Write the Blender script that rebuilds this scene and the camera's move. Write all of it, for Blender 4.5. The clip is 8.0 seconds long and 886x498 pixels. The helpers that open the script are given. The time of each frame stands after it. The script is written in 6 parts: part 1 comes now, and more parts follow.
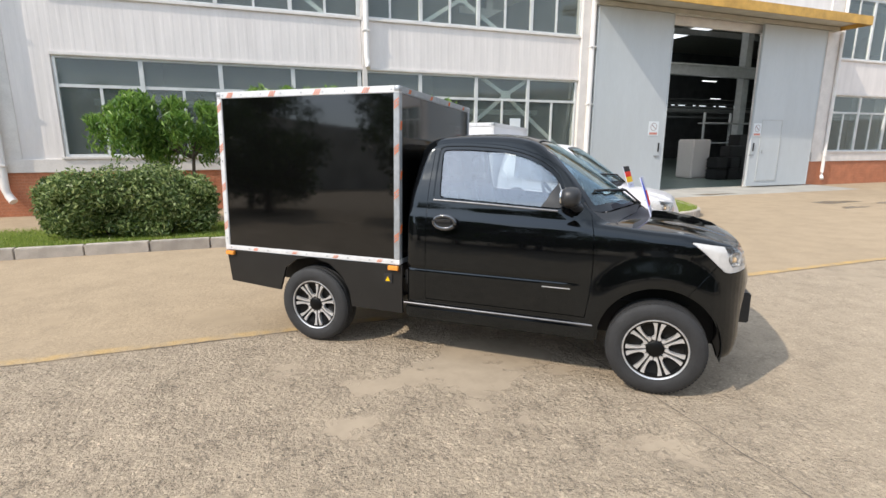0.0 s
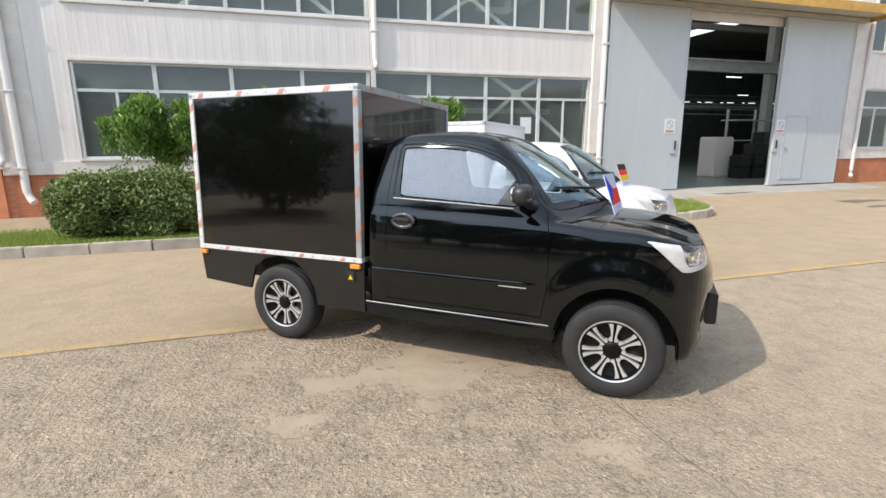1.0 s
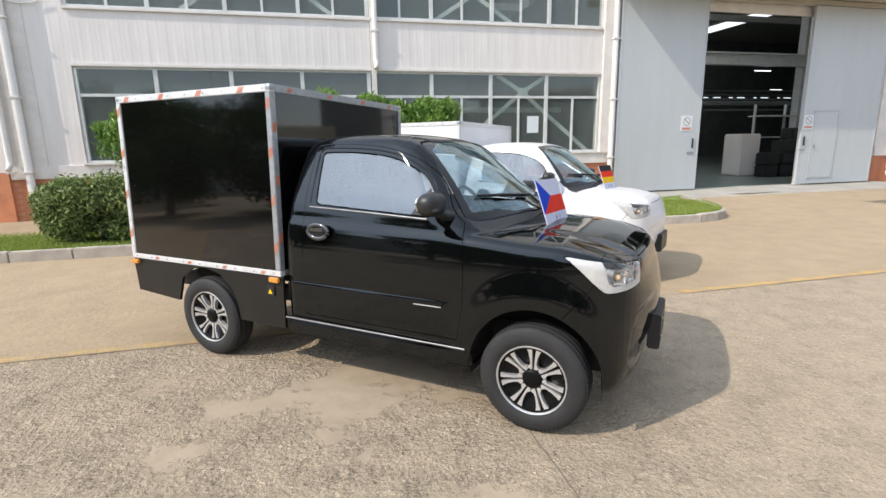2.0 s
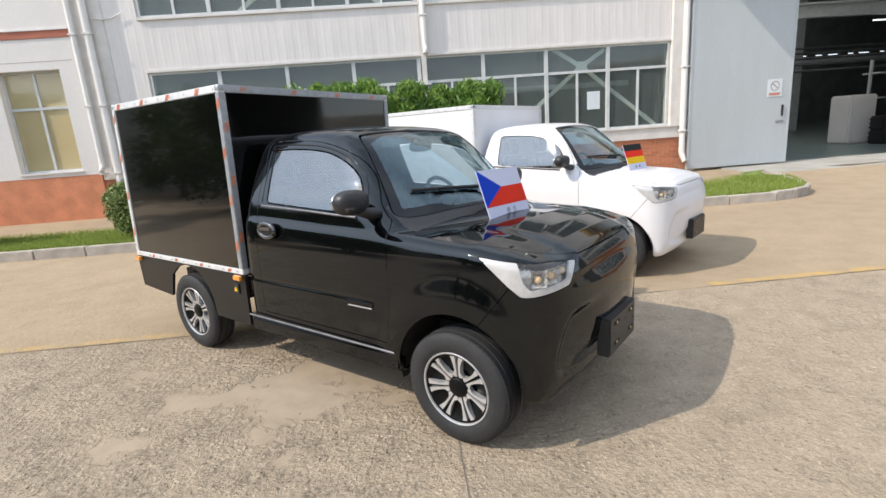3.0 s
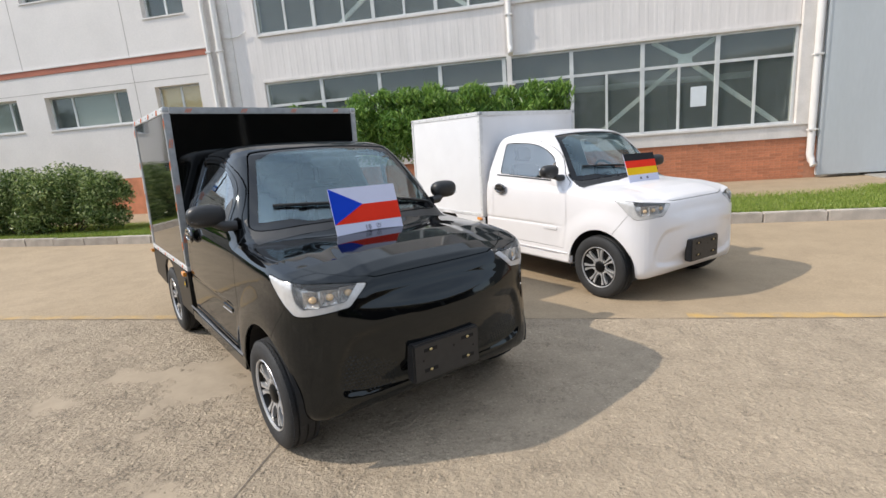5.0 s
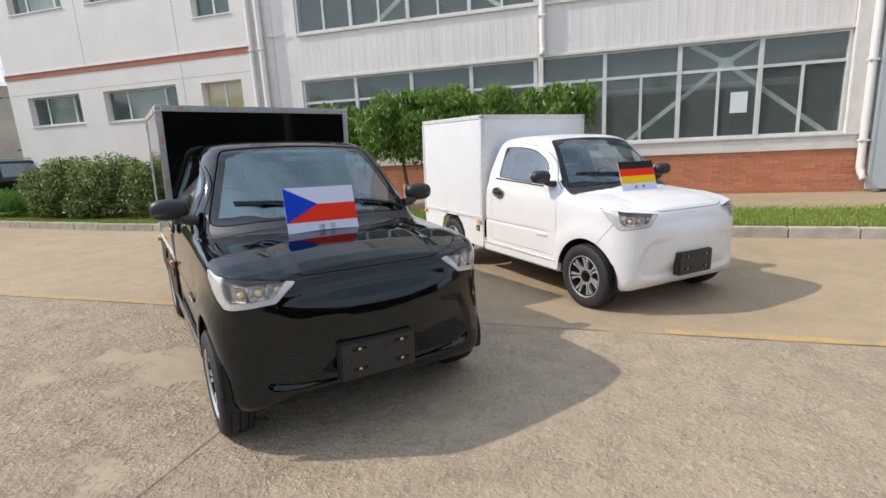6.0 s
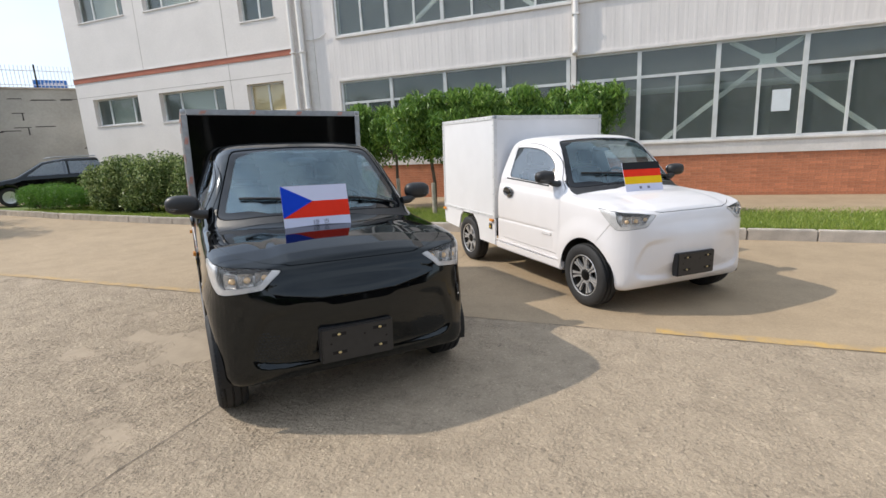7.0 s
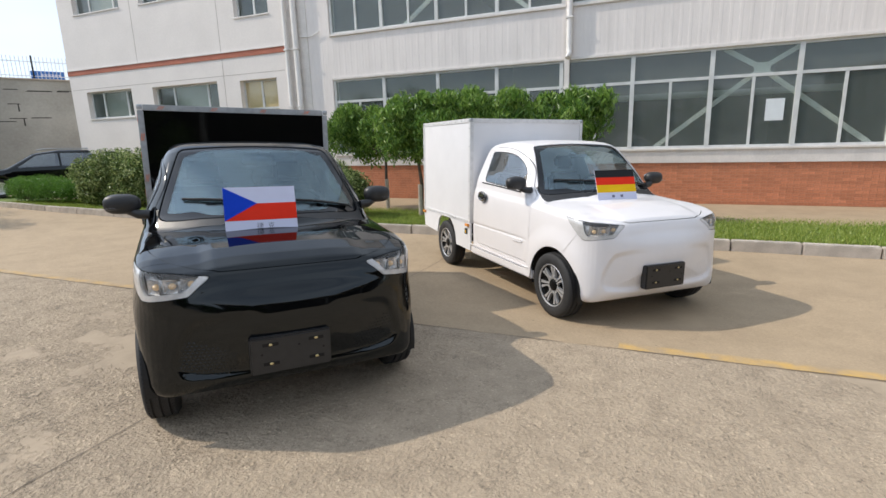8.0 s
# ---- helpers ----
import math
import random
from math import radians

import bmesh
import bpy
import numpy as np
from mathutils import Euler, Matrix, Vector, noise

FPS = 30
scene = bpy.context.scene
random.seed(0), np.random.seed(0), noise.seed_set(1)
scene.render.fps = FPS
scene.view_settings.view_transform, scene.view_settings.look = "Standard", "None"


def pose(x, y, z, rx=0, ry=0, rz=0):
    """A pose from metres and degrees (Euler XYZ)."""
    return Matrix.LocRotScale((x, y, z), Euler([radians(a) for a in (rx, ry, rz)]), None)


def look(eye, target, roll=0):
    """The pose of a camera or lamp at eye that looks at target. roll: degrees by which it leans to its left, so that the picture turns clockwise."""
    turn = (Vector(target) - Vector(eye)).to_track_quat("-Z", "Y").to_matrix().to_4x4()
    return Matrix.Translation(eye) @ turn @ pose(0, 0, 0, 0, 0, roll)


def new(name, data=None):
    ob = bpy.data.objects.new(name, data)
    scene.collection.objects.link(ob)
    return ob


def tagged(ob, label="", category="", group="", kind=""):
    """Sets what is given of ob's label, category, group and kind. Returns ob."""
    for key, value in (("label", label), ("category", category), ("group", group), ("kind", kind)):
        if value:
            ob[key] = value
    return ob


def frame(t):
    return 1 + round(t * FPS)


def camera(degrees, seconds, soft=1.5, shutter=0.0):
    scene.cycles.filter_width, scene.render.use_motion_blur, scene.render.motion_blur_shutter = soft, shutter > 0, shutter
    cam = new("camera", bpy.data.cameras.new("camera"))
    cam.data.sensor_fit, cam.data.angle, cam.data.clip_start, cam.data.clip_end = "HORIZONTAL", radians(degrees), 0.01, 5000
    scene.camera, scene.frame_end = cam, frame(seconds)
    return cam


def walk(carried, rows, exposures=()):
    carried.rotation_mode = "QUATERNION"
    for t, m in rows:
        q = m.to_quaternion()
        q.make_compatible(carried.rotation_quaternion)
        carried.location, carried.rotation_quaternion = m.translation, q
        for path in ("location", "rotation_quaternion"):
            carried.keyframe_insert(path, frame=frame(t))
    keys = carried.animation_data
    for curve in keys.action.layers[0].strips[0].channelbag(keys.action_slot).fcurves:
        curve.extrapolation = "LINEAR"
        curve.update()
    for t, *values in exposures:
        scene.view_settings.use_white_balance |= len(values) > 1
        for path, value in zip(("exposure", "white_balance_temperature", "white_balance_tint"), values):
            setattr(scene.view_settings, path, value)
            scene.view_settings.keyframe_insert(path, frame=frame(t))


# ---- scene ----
cam = camera(82.8, 8.0)
PATH = [
    (0, (0.001, -0.055, 1.505), (-0.028, 1.901, 1.087), 0.1),
    (0.5, (0.141, -0.046, 1.492), (0.113, 1.91, 1.077), 0.1),
    (1, (0.435, -0.008, 1.485), (0.307, 1.944, 1.069), -0.4),
    (1.5, (0.744, 0.174, 1.487), (0.525, 2.117, 1.069), -0.8),
    (2, (1.084, 0.345, 1.5), (0.843, 2.286, 1.084), -1.0),
    (2.2, (1.274, 0.396, 1.496), (0.964, 2.325, 1.07), -1.6),
    (3.3, (2.114, 0.777, 1.514), (1.432, 2.598, 1.04), -4.7),
    (3.5, (2.311, 0.832, 1.503), (1.547, 2.621, 1.036), -4.9),
    (4, (2.689, 0.995, 1.521), (1.8, 2.726, 1.06), -5.1),
    (4.5, (2.996, 1.186, 1.525), (2.053, 2.891, 1.073), -5.0),
    (4.7, (3.127, 1.233, 1.515), (2.116, 2.9, 1.069), -5.3),
    (5.8, (3.705, 1.569, 1.515), (2.533, 3.131, 1.083), -2.7),
    (6, (3.778, 1.615, 1.509), (2.56, 3.142, 1.078), -3.1),
    (6.5, (4.013, 1.649, 1.515), (2.677, 3.074, 1.087), -3.4),
    (7, (4.181, 1.715, 1.515), (2.831, 3.127, 1.086), -3.1),
    (7.5, (4.248, 1.913, 1.52), (2.897, 3.325, 1.095), -2.3),
    (8, (4.32, 2.035, 1.52), (2.968, 3.445, 1.094), -1.7),
]
walk(cam, [(t, look(eye, target, roll)) for t, eye, target, roll in PATH], exposures=[(0.0, 0.42), (3.5, 0.37), (5.0, 0.23), (8.0, 0.15)])

# ---- world, sun ----
SUN_AZ, SUN_EL = radians(216.0), radians(43.5)
world = bpy.data.worlds.new("world")
scene.world = world
world.use_nodes = True
wn, wl = world.node_tree.nodes, world.node_tree.links
sky = wn.new("ShaderNodeTexSky")
sky.sky_type = 'NISHITA'
sky.sun_disc = False
sky.sun_elevation = SUN_EL
sky.sun_rotation = radians(90.0) - SUN_AZ
sky.air_density, sky.dust_density, sky.ozone_density = 1.0, 0.3, 0.8
# thin streaks of high cloud
wco, wmap, wtex, wmix, wamt = wn.new("ShaderNodeTexCoord"), wn.new("ShaderNodeMapping"), wn.new("ShaderNodeTexNoise"), wn.new("ShaderNodeMix"), wn.new("ShaderNodeMapRange")
wmap.inputs["Scale"].default_value = (1.0, 1.0, 3.2)
wtex.inputs["Scale"].default_value, wtex.inputs["Detail"].default_value = 2.2, 3.0
wamt.inputs[1].default_value, wamt.inputs[2].default_value, wamt.inputs[3].default_value, wamt.inputs[4].default_value = 0.35, 0.68, 0.45, 0.9
wmix.data_type = 'RGBA'
wl.new(wco.outputs["Generated"], wmap.inputs[0])
wl.new(wmap.outputs[0], wtex.inputs["Vector"])
wl.new(wtex.outputs[0], wamt.inputs[0])
wl.new(wamt.outputs[0], wmix.inputs[0])
wl.new(sky.outputs[0], wmix.inputs[6])
wmix.inputs[7].default_value = (6.5, 7.2, 8.2, 1.0)
# haze that brightens towards the sun
wdot, wpow, wgain, whaze = wn.new("ShaderNodeVectorMath"), wn.new("ShaderNodeMath"), wn.new("ShaderNodeMath"), wn.new("ShaderNodeVectorMath")
wdot.operation, wpow.operation, wgain.operation, whaze.operation = 'DOT_PRODUCT', 'POWER', 'MULTIPLY_ADD', 'SCALE'
wdot.inputs[1].default_value = (math.cos(SUN_AZ) * math.cos(SUN_EL), math.sin(SUN_AZ) * math.cos(SUN_EL), math.sin(SUN_EL))
wpow.use_clamp, wpow.inputs[1].default_value = True, 4.0
wclip = wn.new("ShaderNodeMath")
wclip.operation, wclip.inputs[1].default_value = 'MAXIMUM', 0.0
wgain.inputs[1].default_value, wgain.inputs[2].default_value = 1.0, 0.86
wl.new(wco.outputs["Generated"], wdot.inputs[0])
wl.new(wdot.outputs["Value"], wclip.inputs[0])
wl.new(wclip.outputs[0], wpow.inputs[0])
wl.new(wpow.outputs[0], wgain.inputs[0])
wl.new(wmix.outputs[2], whaze.inputs[0])
wl.new(wgain.outputs[0], whaze.inputs["Scale"])
wl.new(whaze.outputs[0], wn["Background"].inputs[0])
wn["Background"].inputs[1].default_value = 0.15
sun = new("sun", bpy.data.lights.new("sun", 'SUN'))
sun.data.energy, sun.data.angle, sun.data.color = 2.95, radians(0.6), (1.0, 0.90, 0.77)
sun_dir = Vector((math.cos(SUN_AZ) * math.cos(SUN_EL), math.sin(SUN_AZ) * math.cos(SUN_EL), math.sin(SUN_EL)))
sun.matrix_world = look(sun_dir * 60, (0, 0, 0))


# ---- materials ----
def mat(name, color, rough=0.6, metal=0.0, var=0.12, scale=8.0, grain=0.0, grain_scale=120.0, bump=0.0, bump_scale=60.0,
        color2=None, coat=0.0, spec=0.5, each=0.0, rough_var=0.0, stretch=(1, 1, 1)):
    """A principled surface with broad and fine variation of colour, gloss and relief, in object space."""
    m = bpy.data.materials.new(name)
    m.use_nodes = True
    n, l = m.node_tree.nodes, m.node_tree.links
    b = n["Principled BSDF"]
    b.inputs["Roughness"].default_value, b.inputs["Metallic"].default_value = rough, metal
    b.inputs["Coat Weight"].default_value, b.inputs["Coat Roughness"].default_value = coat, 0.03
    b.inputs["Specular IOR Level"].default_value = spec
    co = n.new("ShaderNodeTexCoord")
    mp = n.new("ShaderNodeMapping")
    mp.inputs["Scale"].default_value = stretch
    l.new(co.outputs["Object"], mp.inputs[0])
    tex = n.new("ShaderNodeTexNoise")
    tex.inputs["Scale"].default_value, tex.inputs["Detail"].default_value = scale, 5.0
    l.new(mp.outputs[0], tex.inputs["Vector"])
    ramp = n.new("ShaderNodeMapRange")
    ramp.inputs[1].default_value, ramp.inputs[2].default_value = 0.35, 0.65
    l.new(tex.outputs[0], ramp.inputs[0])
    mix = n.new("ShaderNodeMix")
    mix.data_type = 'RGBA'
    c2 = color2 or tuple(c * (1 - var) for c in color)
    mix.inputs[6].default_value, mix.inputs[7].default_value = (*color, 1), (*c2, 1)
    l.new(ramp.outputs[0], mix.inputs[0])
    out = mix.outputs[2]
    if grain:
        fine = n.new("ShaderNodeTexNoise")
        fine.inputs["Scale"].default_value, fine.inputs["Detail"].default_value = grain_scale, 3.0
        l.new(mp.outputs[0], fine.inputs["Vector"])
        fr = n.new("ShaderNodeMapRange")
        fr.inputs[1].default_value, fr.inputs[2].default_value = 0.3, 0.7
        fr.inputs[3].default_value, fr.inputs[4].default_value = 1 - grain, 1 + grain
        l.new(fine.outputs[0], fr.inputs[0])
        sc = n.new("ShaderNodeVectorMath")
        sc.operation = 'SCALE'
        l.new(out, sc.inputs[0])
        l.new(fr.outputs[0], sc.inputs["Scale"])
        out = sc.outputs[0]
    if each:
        inf = n.new("ShaderNodeObjectInfo")
        er = n.new("ShaderNodeMapRange")
        er.inputs[3].default_value, er.inputs[4].default_value = 1 - each, 1 + each
        l.new(inf.outputs["Random"], er.inputs[0])
        sc2 = n.new("ShaderNodeVectorMath")
        sc2.operation = 'SCALE'
        l.new(out, sc2.inputs[0])
        l.new(er.outputs[0], sc2.inputs["Scale"])
        out = sc2.outputs[0]
    l.new(out, b.inputs["Base Color"])
    if rough_var:
        rr = n.new("ShaderNodeMapRange")
        rr.inputs[3].default_value, rr.inputs[4].default_value = max(0.0, rough - rough_var), rough + rough_var
        l.new(ramp.outputs[0], rr.inputs[0])
        l.new(rr.outputs[0], b.inputs["Roughness"])
    if bump:
        bt = n.new("ShaderNodeTexNoise")
        bt.inputs["Scale"].default_value, bt.inputs["Detail"].default_value = bump_scale, 4.0
        l.new(mp.outputs[0], bt.inputs["Vector"])
        bn = n.new("ShaderNodeBump")
        bn.inputs["Strength"].default_value, bn.inputs["Distance"].default_value = bump, 0.02
        l.new(bt.outputs[0], bn.inputs["Height"])
        l.new(bn.outputs[0], b.inputs["Normal"])
    return m


def glass_mat(name, tint, veil, veil_amount, rough=0.02, ior=1.5, sheen=(1.0, 1.0, 1.0)):
    """A pane: tinted and see-through, with a clear reflection and a pale diffuse veil."""
    m = bpy.data.materials.new(name)
    m.use_nodes = True
    n, l = m.node_tree.nodes, m.node_tree.links
    n.remove(n["Principled BSDF"])
    tr, gl, df = n.new("ShaderNodeBsdfTransparent"), n.new("ShaderNodeBsdfGlossy"), n.new("ShaderNodeBsdfDiffuse")
    tr.inputs[0].default_value = (*tint, 1)
    gl.inputs["Roughness"].default_value = rough
    gl.inputs[0].default_value = (*sheen, 1)
    df.inputs[0].default_value = (*veil, 1)
    tex = n.new("ShaderNodeTexNoise")
    tex.inputs["Scale"].default_value, tex.inputs["Detail"].default_value = 3.0, 4.0
    co = n.new("ShaderNodeTexCoord")
    l.new(co.outputs["Object"], tex.inputs["Vector"])
    mr = n.new("ShaderNodeMapRange")
    mr.inputs[1].default_value, mr.inputs[2].default_value = 0.3, 0.7
    mr.inputs[3].default_value, mr.inputs[4].default_value = veil_amount * 0.9, veil_amount * 1.1
    l.new(tex.outputs[0], mr.inputs[0])
    m1, m2 = n.new("ShaderNodeMixShader"), n.new("ShaderNodeMixShader")
    lw, pw, fr = n.new("ShaderNodeLayerWeight"), n.new("ShaderNodeMath"), n.new("ShaderNodeMapRange")
    lw.inputs[0].default_value = 0.5
    pw.operation = 'POWER'
    pw.inputs[1].default_value = 5.0
    l.new(lw.outputs["Facing"], pw.inputs[0])
    l.new(pw.outputs[0], fr.inputs[0])
    fr.inputs[3].default_value, fr.inputs[4].default_value = ((ior - 1) / (ior + 1)) ** 2, 1.0
    l.new(mr.outputs[0], m1.inputs[0])
    l.new(tr.outputs[0], m1.inputs[1])
    l.new(df.outputs[0], m1.inputs[2])
    l.new(fr.outputs[0], m2.inputs[0])
    l.new(m1.outputs[0], m2.inputs[1])
    l.new(gl.outputs[0], m2.inputs[2])
    l.new(m2.outputs[0], n["Material Output"].inputs[0])
    return m


def glow_mat(name, color, strength):
    m = bpy.data.materials.new(name)
    m.use_nodes = True
    b = m.node_tree.nodes["Principled BSDF"]
    b.inputs["Base Color"].default_value = (*color, 1)
    b.inputs["Emission Color"].default_value = (*color, 1)
    b.inputs["Emission Strength"].default_value = strength
    return m


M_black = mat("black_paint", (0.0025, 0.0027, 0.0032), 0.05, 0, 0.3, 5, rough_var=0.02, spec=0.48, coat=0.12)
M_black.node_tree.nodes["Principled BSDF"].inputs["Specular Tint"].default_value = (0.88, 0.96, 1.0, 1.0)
M_white = mat("white_paint", (0.80, 0.775, 0.775), 0.3, 0, 0.03, 4, coat=0.35)
M_boxblack = mat("black_panel", (0.003, 0.003, 0.003), 0.05, 0, 0.3, 3, spec=0.5, rough_var=0.02, bump=0.03, bump_scale=2.2, coat=0.4)
M_boxwhite = mat("white_panel", (0.76, 0.76, 0.775), 0.35, 0, 0.05, 3)
M_skirtblack = mat("skirt_black", (0.012, 0.011, 0.010), 0.42, 0, 0.3, 6, grain=0.15)
M_alu = mat("aluminium_edging", (0.72, 0.72, 0.72), 0.38, 0.15, 0.12, 20, grain=0.05)
M_galv = mat("galvanised_edging", (0.42, 0.44, 0.46), 0.45, 0.5, 0.2, 25)
M_orange = mat("orange_tape", (0.85, 0.19, 0.03), 0.5, 0, 0.25, 40)
M_amber = mat("amber_lens", (0.85, 0.33, 0.05), 0.2, 0, 0.2, 60, coat=0.6)
M_tyre = mat("tyre_rubber", (0.026, 0.026, 0.027), 0.75, 0, 0.25, 12, grain=0.12, bump=0.15, bump_scale=90)
M_alloy = mat("machined_alloy", (0.72, 0.72, 0.73), 0.30, 0.65, 0.08, 30)
M_rimdark = mat("rim_black", (0.004, 0.004, 0.004), 0.4, 0, 0.2, 20, spec=0.2)
M_plastic = mat("black_plastic", (0.024, 0.024, 0.025), 0.42, 0, 0.2, 25, bump=0.08, bump_scale=200)
M_rubber = mat("seal_rubber", (0.012, 0.012, 0.012), 0.6, 0, 0.2, 30)
M_chrome = mat("chrome", (0.80, 0.80, 0.80), 0.12, 1.0, 0.05, 20)
M_silver = mat("lamp_reflector", (0.92, 0.91, 0.89), 0.20, 0.55, 0.45, 60, bump=0.8, bump_scale=55)
M_carglass = glass_mat("car_glass", (0.72, 0.76, 0.78), (0.5, 0.54, 0.58), 0.006, 0.005, 2.15, (0.97, 0.985, 1.0))
M_screenglass = glass_mat("windscreen_glass", (0.84, 0.92, 0.95), (0.5, 0.54, 0.58), 0.004, 0.005, 1.9, (0.80, 0.95, 1.0))
M_lens = glass_mat("lamp_lens", (0.98, 0.98, 0.98), (0.8, 0.8, 0.79), 0.025, 0.01, 1.3)
M_lamprim = mat("lamp_rim_clear", (0.60, 0.59, 0.58), 0.16, 0.0, 0.15, 30, coat=0.8)
M_lampdark = mat("lamp_bezel", (0.90, 0.89, 0.87), 0.2, 0.15, 0.45, 30, bump=0.35, bump_scale=30)
M_seatwhite = mat("seat_cover_film", (0.022, 0.022, 0.026), 0.5, 0, 0.1, 14, bump=0.3, bump_scale=12)
M_interior = mat("interior_grey", (0.025, 0.025, 0.029), 0.6, 0, 0.2, 20)
M_under = mat("chassis_black", (0.015, 0.014, 0.013), 0.7, 0, 0.3, 9, grain=0.2)
M_gloss = mat("gloss_black", (0.03, 0.03, 0.032), 0.10, 0, 0.2, 20, coat=1.0, spec=1.0)
M_trimdark = mat("dark_bright_trim", (0.22, 0.22, 0.23), 0.35, 0.5, 0.3, 12)
M_bulb = mat("warm_bulb", (0.95, 0.66, 0.36), 0.2, 0, 0.2, 60, coat=0.6)
M_frit = mat("screen_border_black", (0.006, 0.007, 0.009), 0.05, 0, 0.2, 20)
M_void = mat("slot_dark", (0.003, 0.003, 0.003), 0.8, 0, 0.2, 20)
M_screw = mat("brass_screw", (0.75, 0.62, 0.32), 0.3, 0.9, 0.1, 60)
M_board = mat("placard_white", (0.62, 0.63, 0.78), 0.35, 0, 0.03, 12)
M_flagred = mat("flag_red", (0.80, 0.035, 0.012), 0.6, 0, 0.06, 14, spec=0.15)
M_flagblue = mat("flag_blue", (0.004, 0.05, 0.52), 0.6, 0, 0.06, 14, spec=0.15)
M_flagblack = mat("flag_black", (0.02, 0.02, 0.022), 0.6, 0, 0.06, 14, spec=0.15)
M_flagyellow = mat("flag_yellow", (0.85, 0.52, 0.01), 0.6, 0, 0.06, 14, spec=0.15)
M_ink = mat("printed_ink", (0.16, 0.16, 0.22), 0.5, 0, 0.1, 30)

M_clad = mat("white_cladding", (0.80, 0.745, 0.71), 0.55, 0, 0.10, 1.2, grain=0.02, grain_scale=14, stretch=(3, 3, 0.5))
M_plaster = mat("white_plaster", (0.80, 0.75, 0.71), 0.8, 0, 0.06, 0.9, grain=0.03, grain_scale=30, bump=0.1, bump_scale=80)
M_trim = mat("white_trim", (0.76, 0.715, 0.675), 0.5, 0, 0.12, 3, grain=0.04, grain_scale=30)
M_pipe = mat("white_pipe", (0.76, 0.73, 0.70), 0.45, 0, 0.06, 5)
M_frame = mat("window_frame_white", (0.66, 0.67, 0.66), 0.45, 0, 0.15, 5)
# pale diffuse colour lightens these panes in place of reflected sky
M_winglass = glass_mat("window_glass", (0.84, 0.88, 0.86), (0.42, 0.47, 0.45), 0.12, 0.03, 1.5)
M_clearglass = glass_mat("clear_glass", (0.93, 0.93, 0.90), (0.4, 0.4, 0.36), 0.02, 0.03, 1.5)
M_brick = mat("red_brick", (0.62, 0.245, 0.13), 0.85, 0, 0.22, 3, grain=0.15, grain_scale=40, bump=0.25, bump_scale=60, each=0.14)
M_mortar = mat("mortar", (0.60, 0.29, 0.18), 0.9, 0, 0.2, 10)
M_band = mat("terracotta_band", (0.46, 0.15, 0.09), 0.7, 0, 0.15, 3)
M_door = mat("grey_steel_door", (0.52, 0.55, 0.565), 0.45, 0, 0.06, 0.8, grain=0.02, grain_scale=12, stretch=(2, 2, 0.4))
M_canopy = mat("canopy_grey", (0.52, 0.50, 0.44), 0.6, 0, 0.15, 3)
M_yellow = mat("canopy_yellow", (0.66, 0.38, 0.08), 0.55, 0, 0.3, 2.5, grain=0.08, grain_scale=30)
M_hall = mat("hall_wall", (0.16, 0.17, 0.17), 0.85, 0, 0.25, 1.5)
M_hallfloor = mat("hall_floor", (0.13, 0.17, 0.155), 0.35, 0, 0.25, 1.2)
M_brace = mat("brace_white", (0.80, 0.80, 0.78), 0.5, 0, 0.1, 4)
M_steel = mat("painted_steel", (0.50, 0.52, 0.52), 0.5, 0, 0.15, 4)
M_paper = mat("paper", (0.72, 0.76, 0.78), 0.7, 0, 0.05, 10)
M_signink = mat("faded_print", (0.42, 0.33, 0.33), 0.6, 0, 0.2, 30)
M_signfade = mat("faded_red_print", (0.66, 0.26, 0.20), 0.6, 0, 0.2, 30)
M_signred = mat("sign_red", (0.65, 0.05, 0.04), 0.5, 0, 0.1, 20)
M_blind = mat("cream_blind", (0.82, 0.67, 0.42), 0.8, 0, 0.12, 4, stretch=(1, 1, 8))
M_kerb = mat("kerb_concrete", (0.50, 0.445, 0.385), 0.9, 0, 0.25, 4, grain=0.12, grain_scale=90, bump=0.35, bump_scale=50, each=0.16)
M_apron = mat("apron_concrete", (0.40, 0.38, 0.34), 0.9, 0, 0.2, 1.5, grain=0.08, grain_scale=60, bump=0.2, bump_scale=50)
M_soil = mat("lawn_soil", (0.16, 0.22, 0.05), 0.95, 0, 0.4, 5, grain=0.3, grain_scale=60, bump=0.6, bump_scale=60)
M_bark = mat("bark", (0.16, 0.12, 0.09), 0.9, 0, 0.4, 14, bump=0.6, bump_scale=40, stretch=(3, 3, 0.6))
M_trunkpale = mat("pale_trunk", (0.52, 0.46, 0.38), 0.9, 0, 0.3, 12, grain=0.15)
M_curtain = mat("grey_curtain", (0.50, 0.49, 0.45), 0.8, 0, 0.15, 6, stretch=(6, 6, 0.5))
M_wallgrey = mat("grey_render", (0.43, 0.425, 0.385), 0.9, 0, 0.2, 0.5, color2=(0.31, 0.305, 0.275), grain=0.06, grain_scale=12, bump=0.2, bump_scale=30)
M_fence = mat("white_fence", (0.72, 0.74, 0.76), 0.5, 0, 0.1, 8)
M_signblue = mat("sign_blue", (0.02, 0.15, 0.50), 0.45, 0, 0.1, 5)
M_damp = mat("damp_concrete", (0.20, 0.155, 0.105), 0.45, 0, 0.3, 3)
M_joint = mat("joint_dirt", (0.20, 0.165, 0.13), 0.95, 0, 0.3, 20)


